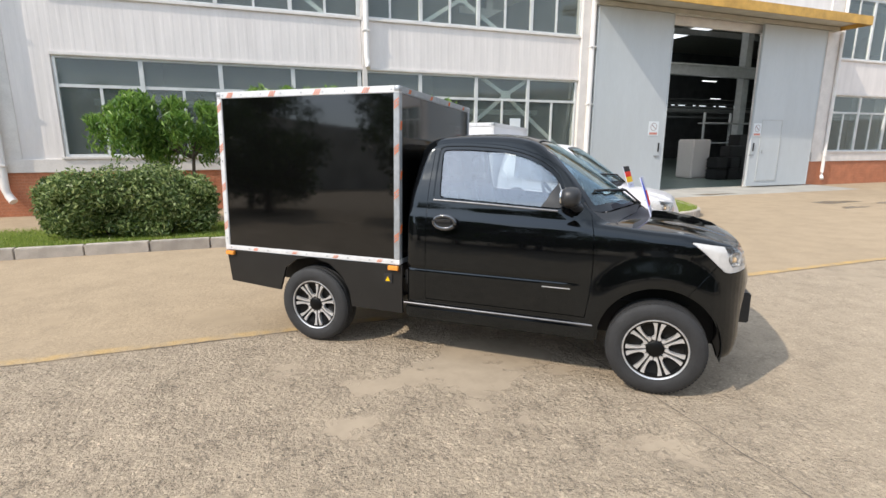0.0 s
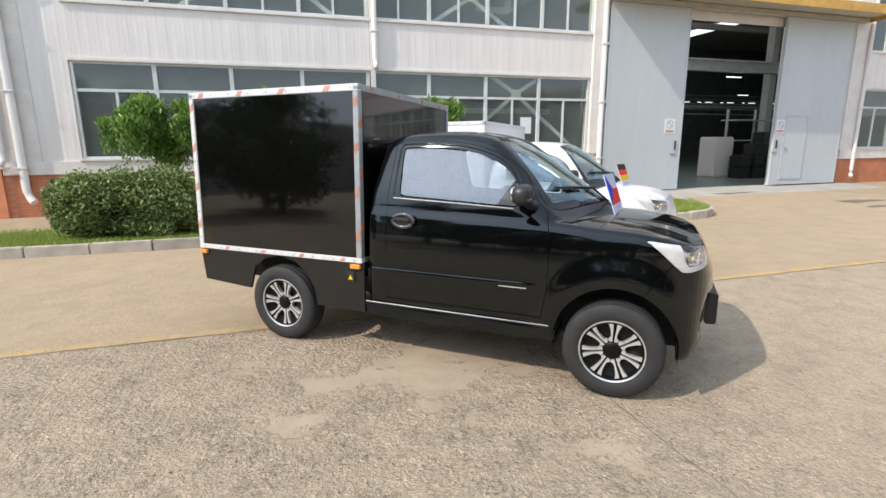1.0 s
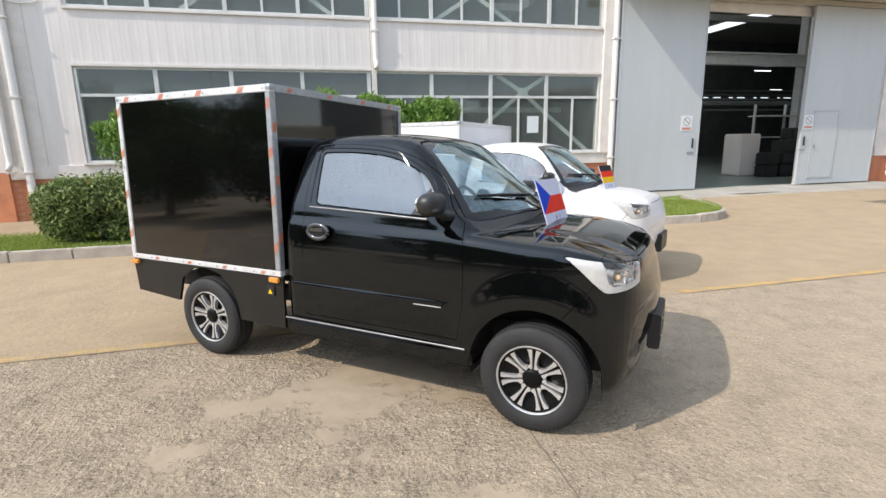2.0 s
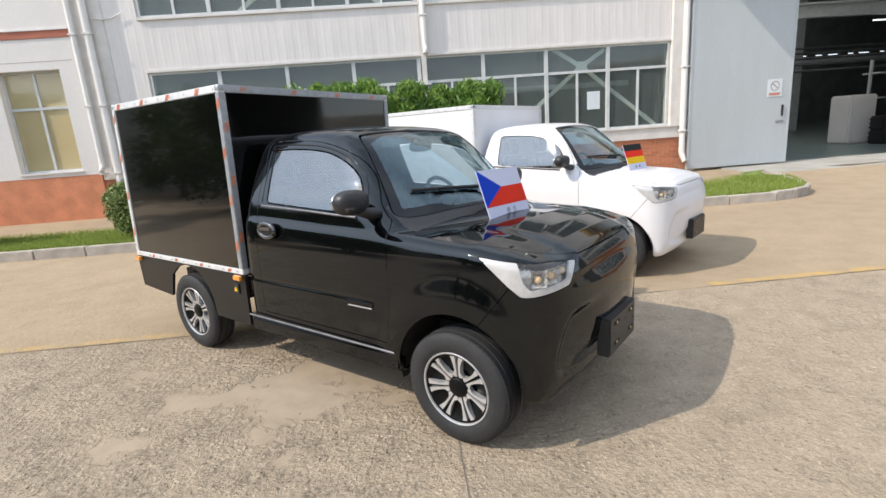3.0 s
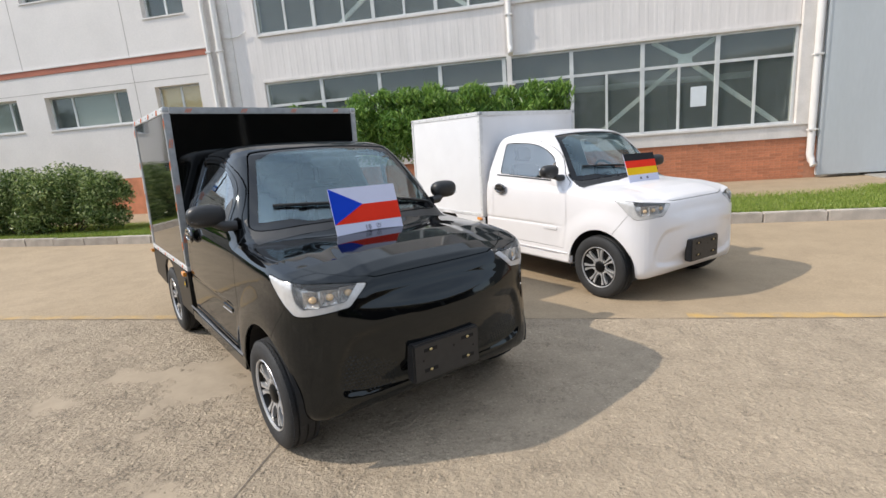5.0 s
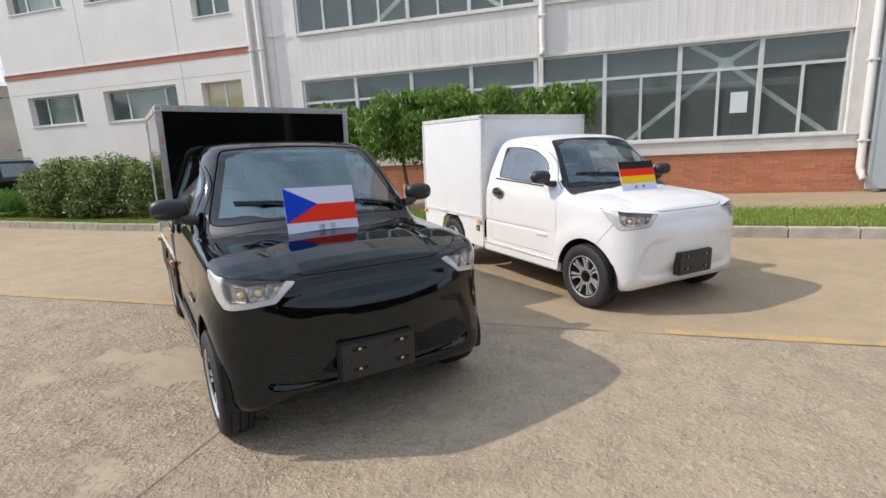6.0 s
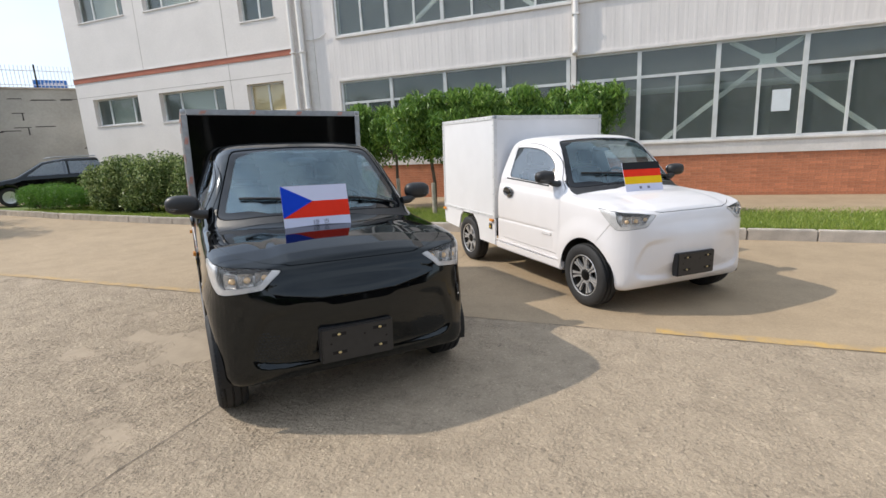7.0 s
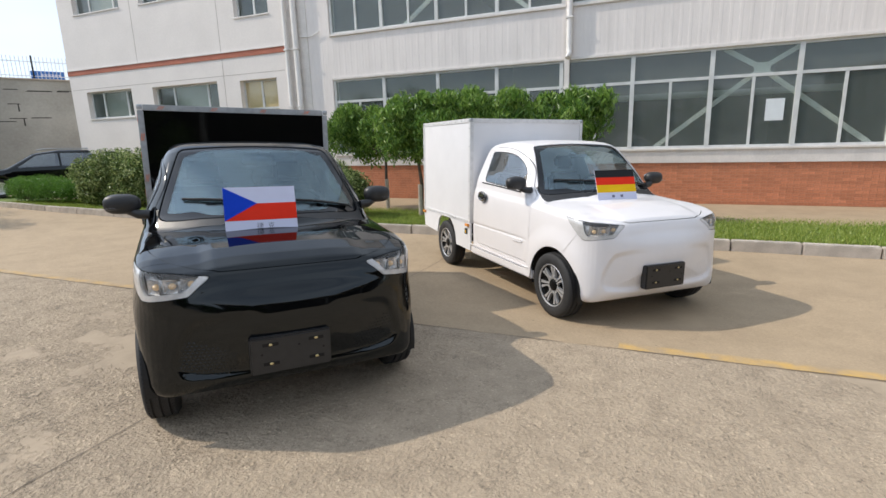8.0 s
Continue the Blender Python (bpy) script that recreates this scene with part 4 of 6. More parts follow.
def truck(label, ground_pose, lean, paint, panel_mat, skirt_mat, edge_mat, front_edge, z0, z1, tape, group):
    m = ground_pose @ pose(0, 0, 0.3) @ pose(0, 0, 0, lean) @ pose(0, 0, -0.3)
    t = thing("box_truck", label, "truck", m, group)
    panel("body", "body", 0.012, paint, t)
    for s in (-1, 1):
        d = panel("door", "door", 0.012, paint, t, "", s)
        panel("window", "window", 0.004, M_carglass, d, "tinted side window", s, 0.006)
        panel("mirror_sail", "sail", 0.008, M_plastic, d, "black plastic mirror base", s, 0.002)
        h = Geo().tube([(-1.35 + 0.074 * math.cos(a * math.pi / 14), s * 0.780, 0.955 + 0.042 * math.sin(a * math.pi / 14)) for a in range(29)], 0.014, 10)
        part("handle_surround", h, M_gloss, d, "oval recessed door handle", 60)
        h = Geo().ball((-1.35, s * 0.773, 0.955), 0.066, 0.010, 0.037, 10, 24, 2.4)
        h2 = Geo().box((-1.405, s * 0.790 - 0.007, 0.954), (-1.295, s * 0.790 + 0.007, 0.978), None, 0.006)
        part("handle_cup", h, M_rubber, d, "", 60)
        part("handle_grip", h2, M_gloss, d)
        part("belt_strip", Geo().tube([(x, s * (side_y(x, z) + 0.002), z) for x, z in ((-1.45, 1.097), (-1.22, 1.088), (-1.0, 1.079), (-0.80, 1.069), (-0.62, 1.061))], 0.007, 8), M_trimdark if paint is M_black else M_rubber, d, "", 60)
        brow = [(-1.452, 1.12), (-1.455, 1.40), (-1.440, 1.447), (-1.395, 1.456), (-1.20, 1.456), (-0.945, 1.435), (-0.767, 1.378), (-0.650, 1.302), (-0.586, 1.205), (-0.566, 1.10)]
        part("window_frame", Geo().tube([(x, s * (side_y(x, z) - 0.001), z) for x, z in rounded(brow, 1, (0, 9))], 0.006, 8), paint, d, "raised rib round the side window", 60)
        part("door_badge", Geo().box((-0.70, s * 0.770 - 0.006, 0.585), (-0.505, s * 0.770 + 0.006, 0.613), None, 0.005), paint, d)
        # strip set as the glint below the badge: silver on black, paint on white
        part("badge_glint", Geo().box((-0.69, s * 0.777 - 0.002, 0.583), (-0.515, s * 0.777 + 0.002, 0.589), None, 0.001), M_alloy if paint is M_black else paint, d)
        part("sill", Geo().box((-1.635, s * 0.750 - 0.03, 0.268), (-0.335, s * 0.750 + 0.03, 0.366), None, 0.018), paint, t, "lower sill", 50)
        # pale bar on the black truck carries the highlight along its sill
        part("sill_edge_bar", Geo().tube([(-1.64, s * 0.781, 0.376), (-0.37, s * 0.781, 0.370)], 0.0065, 8), M_trimdark if paint is M_black else paint, t, "thin bar on the sill edge, pale on black for its highlight", 60)
        arm_mirror(t, s, M_plastic)
        vent = Geo()
        for i in range(15):
            for j in range(13):
                vy, vz = 0.315 + 0.021 * i + 0.0105 * (j % 2), 0.350 + 0.0185 * j
                if float(poly_sd(np.array(vy), np.array(vz), MOUTH)) > -0.028 or vz > 0.47 + 0.35 * (vy - 0.315):
                    continue
                vx = front_x(vy, vz)
                vent.add([(vx + 0.0024, s * vy, vz), (vx - 0.002, s * vy - 0.0088, vz), (vx - 0.002, s * vy, vz - 0.0085), (vx - 0.002, s * vy + 0.0088, vz), (vx - 0.002, s * vy, vz + 0.0085)],
                         [(0, 1, 2), (0, 2, 3), (0, 3, 4), (0, 4, 1)])
        part("vent_mesh", vent, paint, t, "embossed mesh in the mouth corner")
        lamp = panel("headlight", "headlight", 0.003, M_lens, t, "clear glass headlight with silver reflectors", s)
        lamp.visible_shadow = False
        panel("lamp_rim", "lamp_rim", 0.024, M_lamprim, lamp, "pale translucent lamp rim", s, 0.0005)
        panel("bezel", "headlight", 0.006, M_lampdark, lamp, "silver bezel", s, 0.052)
        for k, (ly, lw, lz) in enumerate(((0.492, 0.046, 0.832), (0.580, 0.040, 0.826), (0.652, 0.036, 0.822))):
            lx = front_x(ly, lz) - 0.032
            m2 = Matrix.Translation((lx, s * ly, lz)) @ pose(0, 0, 0, 0, 0, s * (12 + 17 * k))
            g = Geo()
            ring0 = [(0.012, -lw, -0.034), (0.012, lw, -0.034), (0.012, lw, 0.034 + 0.004 * k), (0.012, -lw, 0.034 + 0.004 * k)]
            ring1 = [(-0.022, -lw * 0.45, -0.012), (-0.022, lw * 0.45, -0.012), (-0.022, lw * 0.45, 0.014), (-0.022, -lw * 0.45, 0.014)]
            g.add(ring0 + ring1, [(a, (a + 1) % 4, 4 + (a + 1) % 4, 4 + a) for a in range(4)] + [(4, 5, 6, 7)], m2)
            part("lamp_bowl", g, M_silver, lamp, "faceted silver lamp bowl")
            bulb = Geo().ball((m2 @ Vector((-0.006, 0, 0)))[:], 0.017, 0.019, 0.017, 8, 12)
            part("bulb", bulb, M_bulb, lamp, "warm amber bulb", 60)
        liner = Geo()
        k = 22
        prof = [(0.352 * math.cos(math.pi * (i / k) * 1.12 - 0.19), 0.295 + 0.352 * math.sin(math.pi * (i / k) * 1.12 - 0.19)) for i in range(k + 1)]
        vs = [(x, s * 0.42, z) for x, z in prof] + [(x, s * 0.755, z) for x, z in prof]
        liner.add(vs, [(i, i + 1, k + 2 + i, k + 1 + i) for i in range(k)])
        liner.add([(x, s * 0.42, z) for x, z in prof], [tuple(range(k + 1))])
        part("wheel_arch_liner", liner, M_under, t)
        # skirt beside the load bed
        arch = [(-2.40 + 0.335 * math.cos(a), 0.30 + 0.335 * math.sin(a)) for a in (2.36, 2.0, 1.57, 1.1, 0.7, 0.35, 0.0)]
        top = z0 - 0.005
        rear = [(-3.195, top), (-3.16, 0.385), (-2.695, 0.355)]
        skirt = rear + arch + [(-2.065, 0.295), (-1.660, 0.290), (-1.660, top)]
        part("skirt", Geo().prism(skirt, 'y', s * 0.775, s * 0.755), skirt_mat, t, "bed side skirt")
        part("bed_liner", Geo().box((-2.75, s * 0.55 - 0.01, 0.45), (-2.0, s * 0.55 + 0.01, z0 - 0.02)), M_under, t)
        for x, mm in ((-3.15, M_amber), (-1.72, M_amber)):
            mk = Geo().box((x - 0.04, s * 0.79 - 0.012, z0 - 0.036), (x + 0.04, s * 0.79 + 0.012, z0 - 0.004), None, 0.004)
            part("marker_lamp", mk, mm, t, "amber side marker lamp")
        cat = part("fuel_flap", Geo().box((-1.80, s * 0.778 - 0.006, z0 - 0.135), (-1.73, s * 0.778 + 0.006, z0 - 0.065), None, 0.004), M_plastic, t)
        part("warning_label", Geo().prism([(-1.785, z0 - 0.118), (-1.748, z0 - 0.118), (-1.766, z0 - 0.085)], 'y', s * 0.7842, s * 0.7856), M_flagyellow, cat, "yellow warning triangle")
        wheel(t, ground_pose, 0.0, s * 0.700, 11 + 7 * s)
        wheel(t, ground_pose, -2.40, s * 0.690, 27 + 9 * s)
        # wipers and washer nozzle
        run = [(-0.50, 1.182), (-0.38, 1.180), (-0.24, 1.174), (-0.08, 1.166)] if s < 0 else [(0.14, 1.165), (0.28, 1.150), (0.42, 1.128), (0.55, 1.100)]
        blade = [(front_x(abs(y), z) + 0.014, y, z) for y, z in run]
        wip = part("wiper", Geo().tube(blade, 0.009, 8), M_rubber, t, "black wiper blade", 60)
        ay, az = run[3]
        arm = [(front_x(abs(ay), 1.075) + 0.012, ay + 0.03, 1.078), (front_x(abs(ay), az) + 0.030, ay, az + 0.004), tuple(v + d for v, d in zip(blade[1], (0.016, 0, 0.004)))]
        part("wiper_arm", Geo().tube(arm, 0.008, 8), M_plastic, wip, "", 60)
        part("washer_nozzle", Geo().ball((-0.33, s * 0.52, 1.020), 0.012, 0.014, 0.008, 8, 12), M_rubber, t, "", 60)
    ws = panel("windscreen", "windscreen", 0.005, M_screenglass, t, "curved clear windscreen", 0, 0.004)
    panel("screen_border", "screen_border", 0.005, M_frit, ws, "black printed glass border", 0, 0.004)
    panel("cowl", "cowl", 0.010, M_plastic, t, "black plastic cowl below the windscreen")
    panel("hood", "hood", 0.010, paint, t, "smooth domed hood")
    panel("front_bumper", "front_bumper", 0.010, paint, t, "closed front with a sunken mouth")
    # plate holder
    pl = Geo().box((0.505, -0.257, 0.345), (0.572, 0.160, 0.542), None, 0.008)
    pl = part("plate_holder", pl, M_plastic, t, "empty black number plate holder")
    for y in (-0.155, 0.080):
        for z in (0.398, 0.502):
            part("slot", Geo().box((0.5710, y - 0.040, z - 0.009), (0.5735, y + 0.040, z + 0.009), None, 0.001), M_void, pl)
            part("screw", Geo().ball((0.574, y, z), 0.004, 0.010, 0.007, 6, 10), M_screw, pl, "bright screw")
    for y, z in ((-0.20, 0.452), (-0.01, 0.480), (0.118, 0.446)):
        part("slot", Geo().ball((0.572, y, z), 0.0015, 0.006, 0.006, 6, 10), M_void, pl)
    # cabin inside
    dash = Geo().prism([(-0.66, 0.70), (-0.45, 0.70), (-0.43, 0.98), (-0.48, 1.03), (-0.64, 1.01), (-0.70, 0.90)], 'y', -0.62, 0.62)
    part("dashboard", dash, M_interior, t, "dark dashboard", 50)
    ring = []
    for j in range(29):
        a = 2 * math.pi * j / 28
        ring.append(Vector((-0.80, 0.33, 1.03)) + 0.175 * (math.cos(a) * Vector((0, 1, 0)) + math.sin(a) * Vector((-0.5, 0, 0.86))))
    sw = part("steering_wheel", Geo().tube(ring, 0.015, 8), M_plastic, t, "black steering wheel", 60)
    part("hub", Geo().ball((-0.79, 0.33, 1.02), 0.03, 0.07, 0.05), M_plastic, sw, "", 60)
    part("spoke", Geo().tube([(-0.795, 0.165, 1.03), (-0.795, 0.495, 1.03)], 0.013, 8), M_plastic, sw, "", 60)
    for y in (-0.34, 0.34):
        st = part("seat", Geo().box((-1.30, y - 0.23, 0.55), (-0.82, y + 0.23, 0.72), None, 0.05), M_seatwhite, t, "dark grey cloth seat", 50)
        part("backrest", Geo().box((-0.07, -0.22, 0.0), (0.07, 0.22, 0.52), pose(-1.33, y, 0.68, 0, -12, 0), 0.05), M_seatwhite, st, "", 50)
        part("headrest", Geo().box((-0.04, -0.12, 0.0), (0.04, 0.12, 0.16), pose(-1.44, y, 1.22, 0, -10, 0), 0.03), M_seatwhite, st, "", 50)
    part("cabin_floor", Geo().box((-1.60, -0.70, 0.42), (-0.40, 0.70, 0.46)), M_interior, t)
    part("rear_view_mirror", Geo().ball((-0.74, 0.0, 1.405), 0.02, 0.11, 0.032, 8, 16, 3), M_plastic, t, "", 60)
    # chassis
    fr = Geo()
    for s in (-1, 1):
        fr.box((-3.1, s * 0.40 - 0.04, 0.36), (0.2, s * 0.40 + 0.04, 0.46))
    fr.box((-3.1, -0.4, 0.38), (-3.02, 0.4, 0.46))
    fr.box((-1.65, -0.74, 0.50), (-1.60, 0.74, 0.60))
    part("chassis_frame", fr, M_under, t)
    for x in (0.0, -2.40):
        part("axle", Geo().tube([(x, -0.62, 0.285), (x, 0.62, 0.285)], 0.045, 12), M_under, t, "", 60)
    part("battery_pack", Geo().box((-1.5, -0.45, 0.24), (-0.5, 0.45, 0.38), None, 0.02), M_under, t)
    cargo_box(t, z0, z1, panel_mat, edge_mat, front_edge, -3.215, -1.680, tape)
    for k in range(2):
        y = -0.5 + k
        part("bed_crossbar", Geo().box((-3.1, y - 0.03, z0 - 0.10), (-1.7, y + 0.03, z0 - 0.003)), M_under, t)
    return t


T_BLACK = pose(1.485, 3.500, 0.0, 0, 0, -19.5)
T_WHITE = pose(2.379, 6.455, -0.075, 0, 0, -24.2)
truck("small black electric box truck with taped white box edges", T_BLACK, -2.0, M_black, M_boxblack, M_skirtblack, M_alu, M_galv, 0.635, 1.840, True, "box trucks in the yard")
truck("small white electric box truck parked behind the black one", T_WHITE, -1.4, M_white, M_boxwhite, M_boxwhite, M_alu, M_alu, 0.605, 1.797, False, "box trucks in the yard")
placard("blue, white and red", T_BLACK @ pose(-0.056, -0.050, 0.995, -2.0, 0, -3) @ pose(0, 0, 0, 0, -19, 0))
placard("black, red and gold", T_WHITE @ pose(-0.052, -0.030, 1.004, -1.4, 0, -4) @ pose(0, 0, 0, 0, -19, 0))


# ---- the yard ----
def make_ground():
    ys = [-600, -60, -25, -14, LINE_Y, LINE_Y + 0.8, LINE_Y + 2.4, KERB_Y, -2, 0, 12, 40, 700]
    xs = [-700, -60, -30, -12, 0, 12, 25, 60, 700]
    vs = [(x, y, ground_z(y)) for y in ys for x in xs]
    fs, mats = [], []
    for j in range(len(ys) - 1):
        for i in range(len(xs) - 1):
            a = j * len(xs) + i
            fs.append((a, a + 1, a + 1 + len(xs), a + len(xs)))
            mats.append(0 if ys[j] < LINE_Y - 0.01 else 1)
    me = bpy.data.meshes.new("ground")
    me.from_pydata(vs, [], fs)
    me.materials.append(M_near)
    me.materials.append(M_far)
    me.polygons.foreach_set("material_index", mats)
    ob = new("ground", me)
    ob.matrix_world = SITE
    tagged(ob, "worn tan concrete yard with exposed aggregate", "ground", "", "structure")


make_ground()


def strip(name, x0, x1, y0, y1, lift, material, label, category, wob=0.0, seg=60):
    """A thin painted or filled strip on the ground, with slightly uneven edges."""
    rnd = random.Random(3)
    vs, fs = [], []
    for i in range(seg + 1):
        f = i / seg
        if abs(x1 - x0) > abs(y1 - y0):
            x = x0 + (x1 - x0) * f
            e = wob * rnd.uniform(-1, 1), wob * rnd.uniform(-1, 1)
            vs += [(x, y0 + e[0], ground_z(y0) + lift), (x, y1 + e[1], ground_z(y1) + lift)]
        else:
            y = y0 + (y1 - y0) * f
            e = wob * rnd.uniform(-1, 1)
            vs += [(x0 + e, y, ground_z(y) + lift), (x1 + e * 0.8, y, ground_z(y) + lift)]
    fs = [(2 * i, 2 * i + 2, 2 * i + 3, 2 * i + 1) for i in range(seg)]
    me = bpy.data.meshes.new(name)
    me.from_pydata(vs, [], fs)
    me.materials.append(material)
    ob = new(name, me)
    ob.matrix_world = SITE
    return tagged(ob, label, category, "", "structure")


strip("yellow_line", 8.5, 40, LINE_Y + 0.012, LINE_Y + 0.165, 0.004, M_yline, "worn yellow painted line on the concrete", "road marking", 0.006, 120)
strip("yellow_line", -6.0, 4.9, LINE_Y + 0.012, LINE_Y + 0.165, 0.004, M_yfaint, "faint worn yellow line on the concrete", "road marking", 0.006, 60)
strip("slab_joint", -30, 40, LINE_Y - 0.003, LINE_Y + 0.004, 0.004, M_joint, "dirt-filled joint between concrete slabs", "joint", 0.003, 400)
strip("slab_joint", 6.034, 6.041, -22, LINE_Y - 0.01, 0.004, M_joint, "thin dark crack along a slab joint", "joint", 0.012, 120)
strip("slab_joint", 6.048, 6.055, LINE_Y, KERB_Y, 0.004, M_joint, "thin dark crack along a slab joint", "joint", 0.006, 60)

def damp_patch(cx, cy, rx, ry, zf, seed):
    """A damp stain with a ragged outline, lying on the ground."""
    rd = random.Random(seed)
    vs = [(cx, cy, zf(cy))]
    for i in range(36):
        a = 2 * math.pi * i / 36
        k = 0.75 + 0.2 * math.sin(3 * a + seed) + 0.12 * math.sin(7 * a + 2 * seed) + rd.uniform(-0.06, 0.06)
        x, y = cx + rx * k * math.cos(a), cy + ry * k * math.sin(a)
        vs.append((x, y, zf(y)))
    me = bpy.data.meshes.new("damp_patch")
    me.from_pydata(vs, [], [(0, 1 + i, 1 + (i + 1) % 36) for i in range(36)])
    me.materials.append(M_damp)
    ob = new("damp_patch", me)
    ob.matrix_world = SITE
    tagged(ob, "dark damp stain on the concrete", "stain", "", "structure")


damp_patch(17.2, -1.45, 1.0, 0.16, lambda y: -0.10 + 0.02 * (y + 2.2) + 0.004, 1)
damp_patch(18.6, -4.1, 1.0, 0.28, lambda y: ground_z(y) + 0.004, 2)
damp_patch(17.9, -5.0, 0.55, 0.16, lambda y: ground_z(y) + 0.004, 3)
damp_patch(20.5, -4.6, 1.2, 0.25, lambda y: ground_z(y) + 0.004, 4)

# kerb of single stones, bending round the end of the lawn
kerb_path = [(-14.0, -3.55), (-10.0, -3.9), (-6.0, -4.45), (-2.5, -4.78), (1.0, -4.92), (5.0, -5.0), (9.0, -5.12), (12.2, -5.2), (12.75, -5.08), (13.2, -4.7), (13.55, -4.1), (13.9, -3.2), (14.2, -2.2)]


def along(path, d):
    for (x0, y0), (x1, y1) in zip(path, path[1:]):
        s = math.hypot(x1 - x0, y1 - y0)
        if d <= s:
            return (x0 + (x1 - x0) * d / s, y0 + (y1 - y0) * d / s)
        d -= s
    return path[-1]


kerb = thing("kerb", "grey concrete kerbstones edging the lawn", "kerb", SITE, "", "structure")
stone_geo = Geo().box((0, 0, -0.14), (1, 0.14, 0.150), None, 0.012)
stone_mesh = mesh_of("kerbstone", stone_geo.v, stone_geo.f, M_kerb)
rnd = random.Random(5)
total = sum(math.dist(a, b) for a, b in zip(kerb_path, kerb_path[1:]))
d, lawn_edge = 0.0, []
while d < total - 0.3:
    step_len = 0.82 if along(kerb_path, d)[0] < 12.0 else 0.42
    p, q = along(kerb_path, d), along(kerb_path, min(d + step_len, total))
    ob = new("kerbstone", stone_mesh)
    ob.parent = kerb
    ang = math.atan2(q[1] - p[1], q[0] - p[0])
    ob.matrix_local = Matrix.Translation((p[0], p[1] + rnd.uniform(-0.006, 0.006), ground_z(p[1]) + rnd.uniform(-0.006, 0.006))) @ Matrix.Rotation(ang + rnd.uniform(-0.006, 0.006), 4, 'Z') @ Matrix.Diagonal((math.dist(p, q) - 0.012, 1, 1, 1))
    lawn_edge.append(p)
    d += step_len
lawn_edge.append(kerb_path[-1])

# lawn bed and the apron along the wall
bed = Geo()
k = len(lawn_edge)
inner = [(x, y + 0.10) for x, y in lawn_edge]
vs = [(x, y, 0.055) for x, y in inner] + [(x, -0.62, -0.205) for x, y in inner]
bed.add(vs, [(i, i + 1, k + i + 1, k + i) for i in range(k - 1)])
solid("lawn", bed, M_soil, "mown green lawn bed between kerb and wall", "lawn", SITE, "", "structure")
apron = Geo().box((-12.0, -0.64, -0.4), (14.1, -0.02, -0.185), None, 0.01)
solid("apron", apron, M_apron, "pale concrete apron along the factory wall", "pavement", SITE, "", "structure")
ramp = Geo().prism([(-2.2, -0.10), (0.6, -0.10), (0.6, -0.06), (-0.2, -0.06)], 'x', 14.4, 23.6, Matrix())
solid("door_ramp", ramp, M_apron, "pale concrete ramp before the hall door", "pavement", SITE, "", "structure")


def blades(name, n, xr, seed, hgt):
    """Grass blades over a stretch of the lawn."""
    r = np.random.RandomState(seed)
    ex, ey = np.array([p[0] for p in inner]), np.array([p[1] for p in inner])
    x = r.uniform(xr[0], xr[1], n)
    y0 = np.interp(x, ex, ey)
    y = y0 + (np.full(n, -0.66) - y0) * r.uniform(0.01, 1, n) ** 1.3
    z = 0.055 - 0.26 * (y - y0) / (-0.62 - y0)
    a, lean, h, w = r.uniform(0, 6.283, n), r.uniform(-0.6, 0.6, (n, 2)), hgt * r.uniform(0.5, 1.2, n), r.uniform(0.004, 0.008, n)
    dx, dy = np.cos(a) * w, np.sin(a) * w
    V = np.empty((n, 3, 3))
    V[:, 0] = np.stack([x - dx, y - dy, z - 0.005], 1)
    V[:, 1] = np.stack([x + dx, y + dy, z - 0.005], 1)
    V[:, 2] = np.stack([x + lean[:, 0] * h, y + lean[:, 1] * h, z + h], 1)
    me = bpy.data.meshes.new(name)
    me.from_pydata(V.reshape(-1, 3).tolist(), [], np.arange(3 * n).reshape(-1, 3).tolist())
    me.materials.append(M_grass)
    ob = new(name, me)
    ob.matrix_world = SITE
    tagged(ob, "short bright green grass on the lawn", "grass", "", "stuff")


blades("grass", 170000, (-9.0, 13.8), 4, 0.055)


# ---- plants ----
def leaves_mesh(name, pts, nrm, size, material, seed, spread=0.9, aspect=0.5, hang=0.0):
    """A leaf at every point, facing roughly outwards: bent blades of four corners and a midrib fold."""
    r = np.random.RandomState(seed)
    n = len(pts)
    N = nrm + r.normal(0, spread, (n, 3))
    N /= np.linalg.norm(N, axis=1)[:, None]
    A = np.cross(N, r.normal(0, 1, (n, 3)))
    A /= np.linalg.norm(A, axis=1)[:, None]
    A[:, 2] -= hang
    A /= np.linalg.norm(A, axis=1)[:, None]
    B = np.cross(N, A)
    B /= np.maximum(np.linalg.norm(B, axis=1), 1e-6)[:, None]
    s = size * r.uniform(0.6, 1.35, n)[:, None]
    V = np.stack([pts - A * s * 0.5, pts + B * s * aspect * 0.5 + N * s * 0.10, pts + A * s * 0.55 - N * s * 0.12, pts - B * s * aspect * 0.5 + N * s * 0.10], 1)
    idx = np.arange(n)[:, None] * 4
    F = np.concatenate([idx + [0, 1, 2], idx + [0, 2, 3]], 0)
    me = bpy.data.meshes.new(name)
    me.from_pydata(V.reshape(-1, 3).tolist(), [], F.tolist())
    me.materials.append(material)
    return me


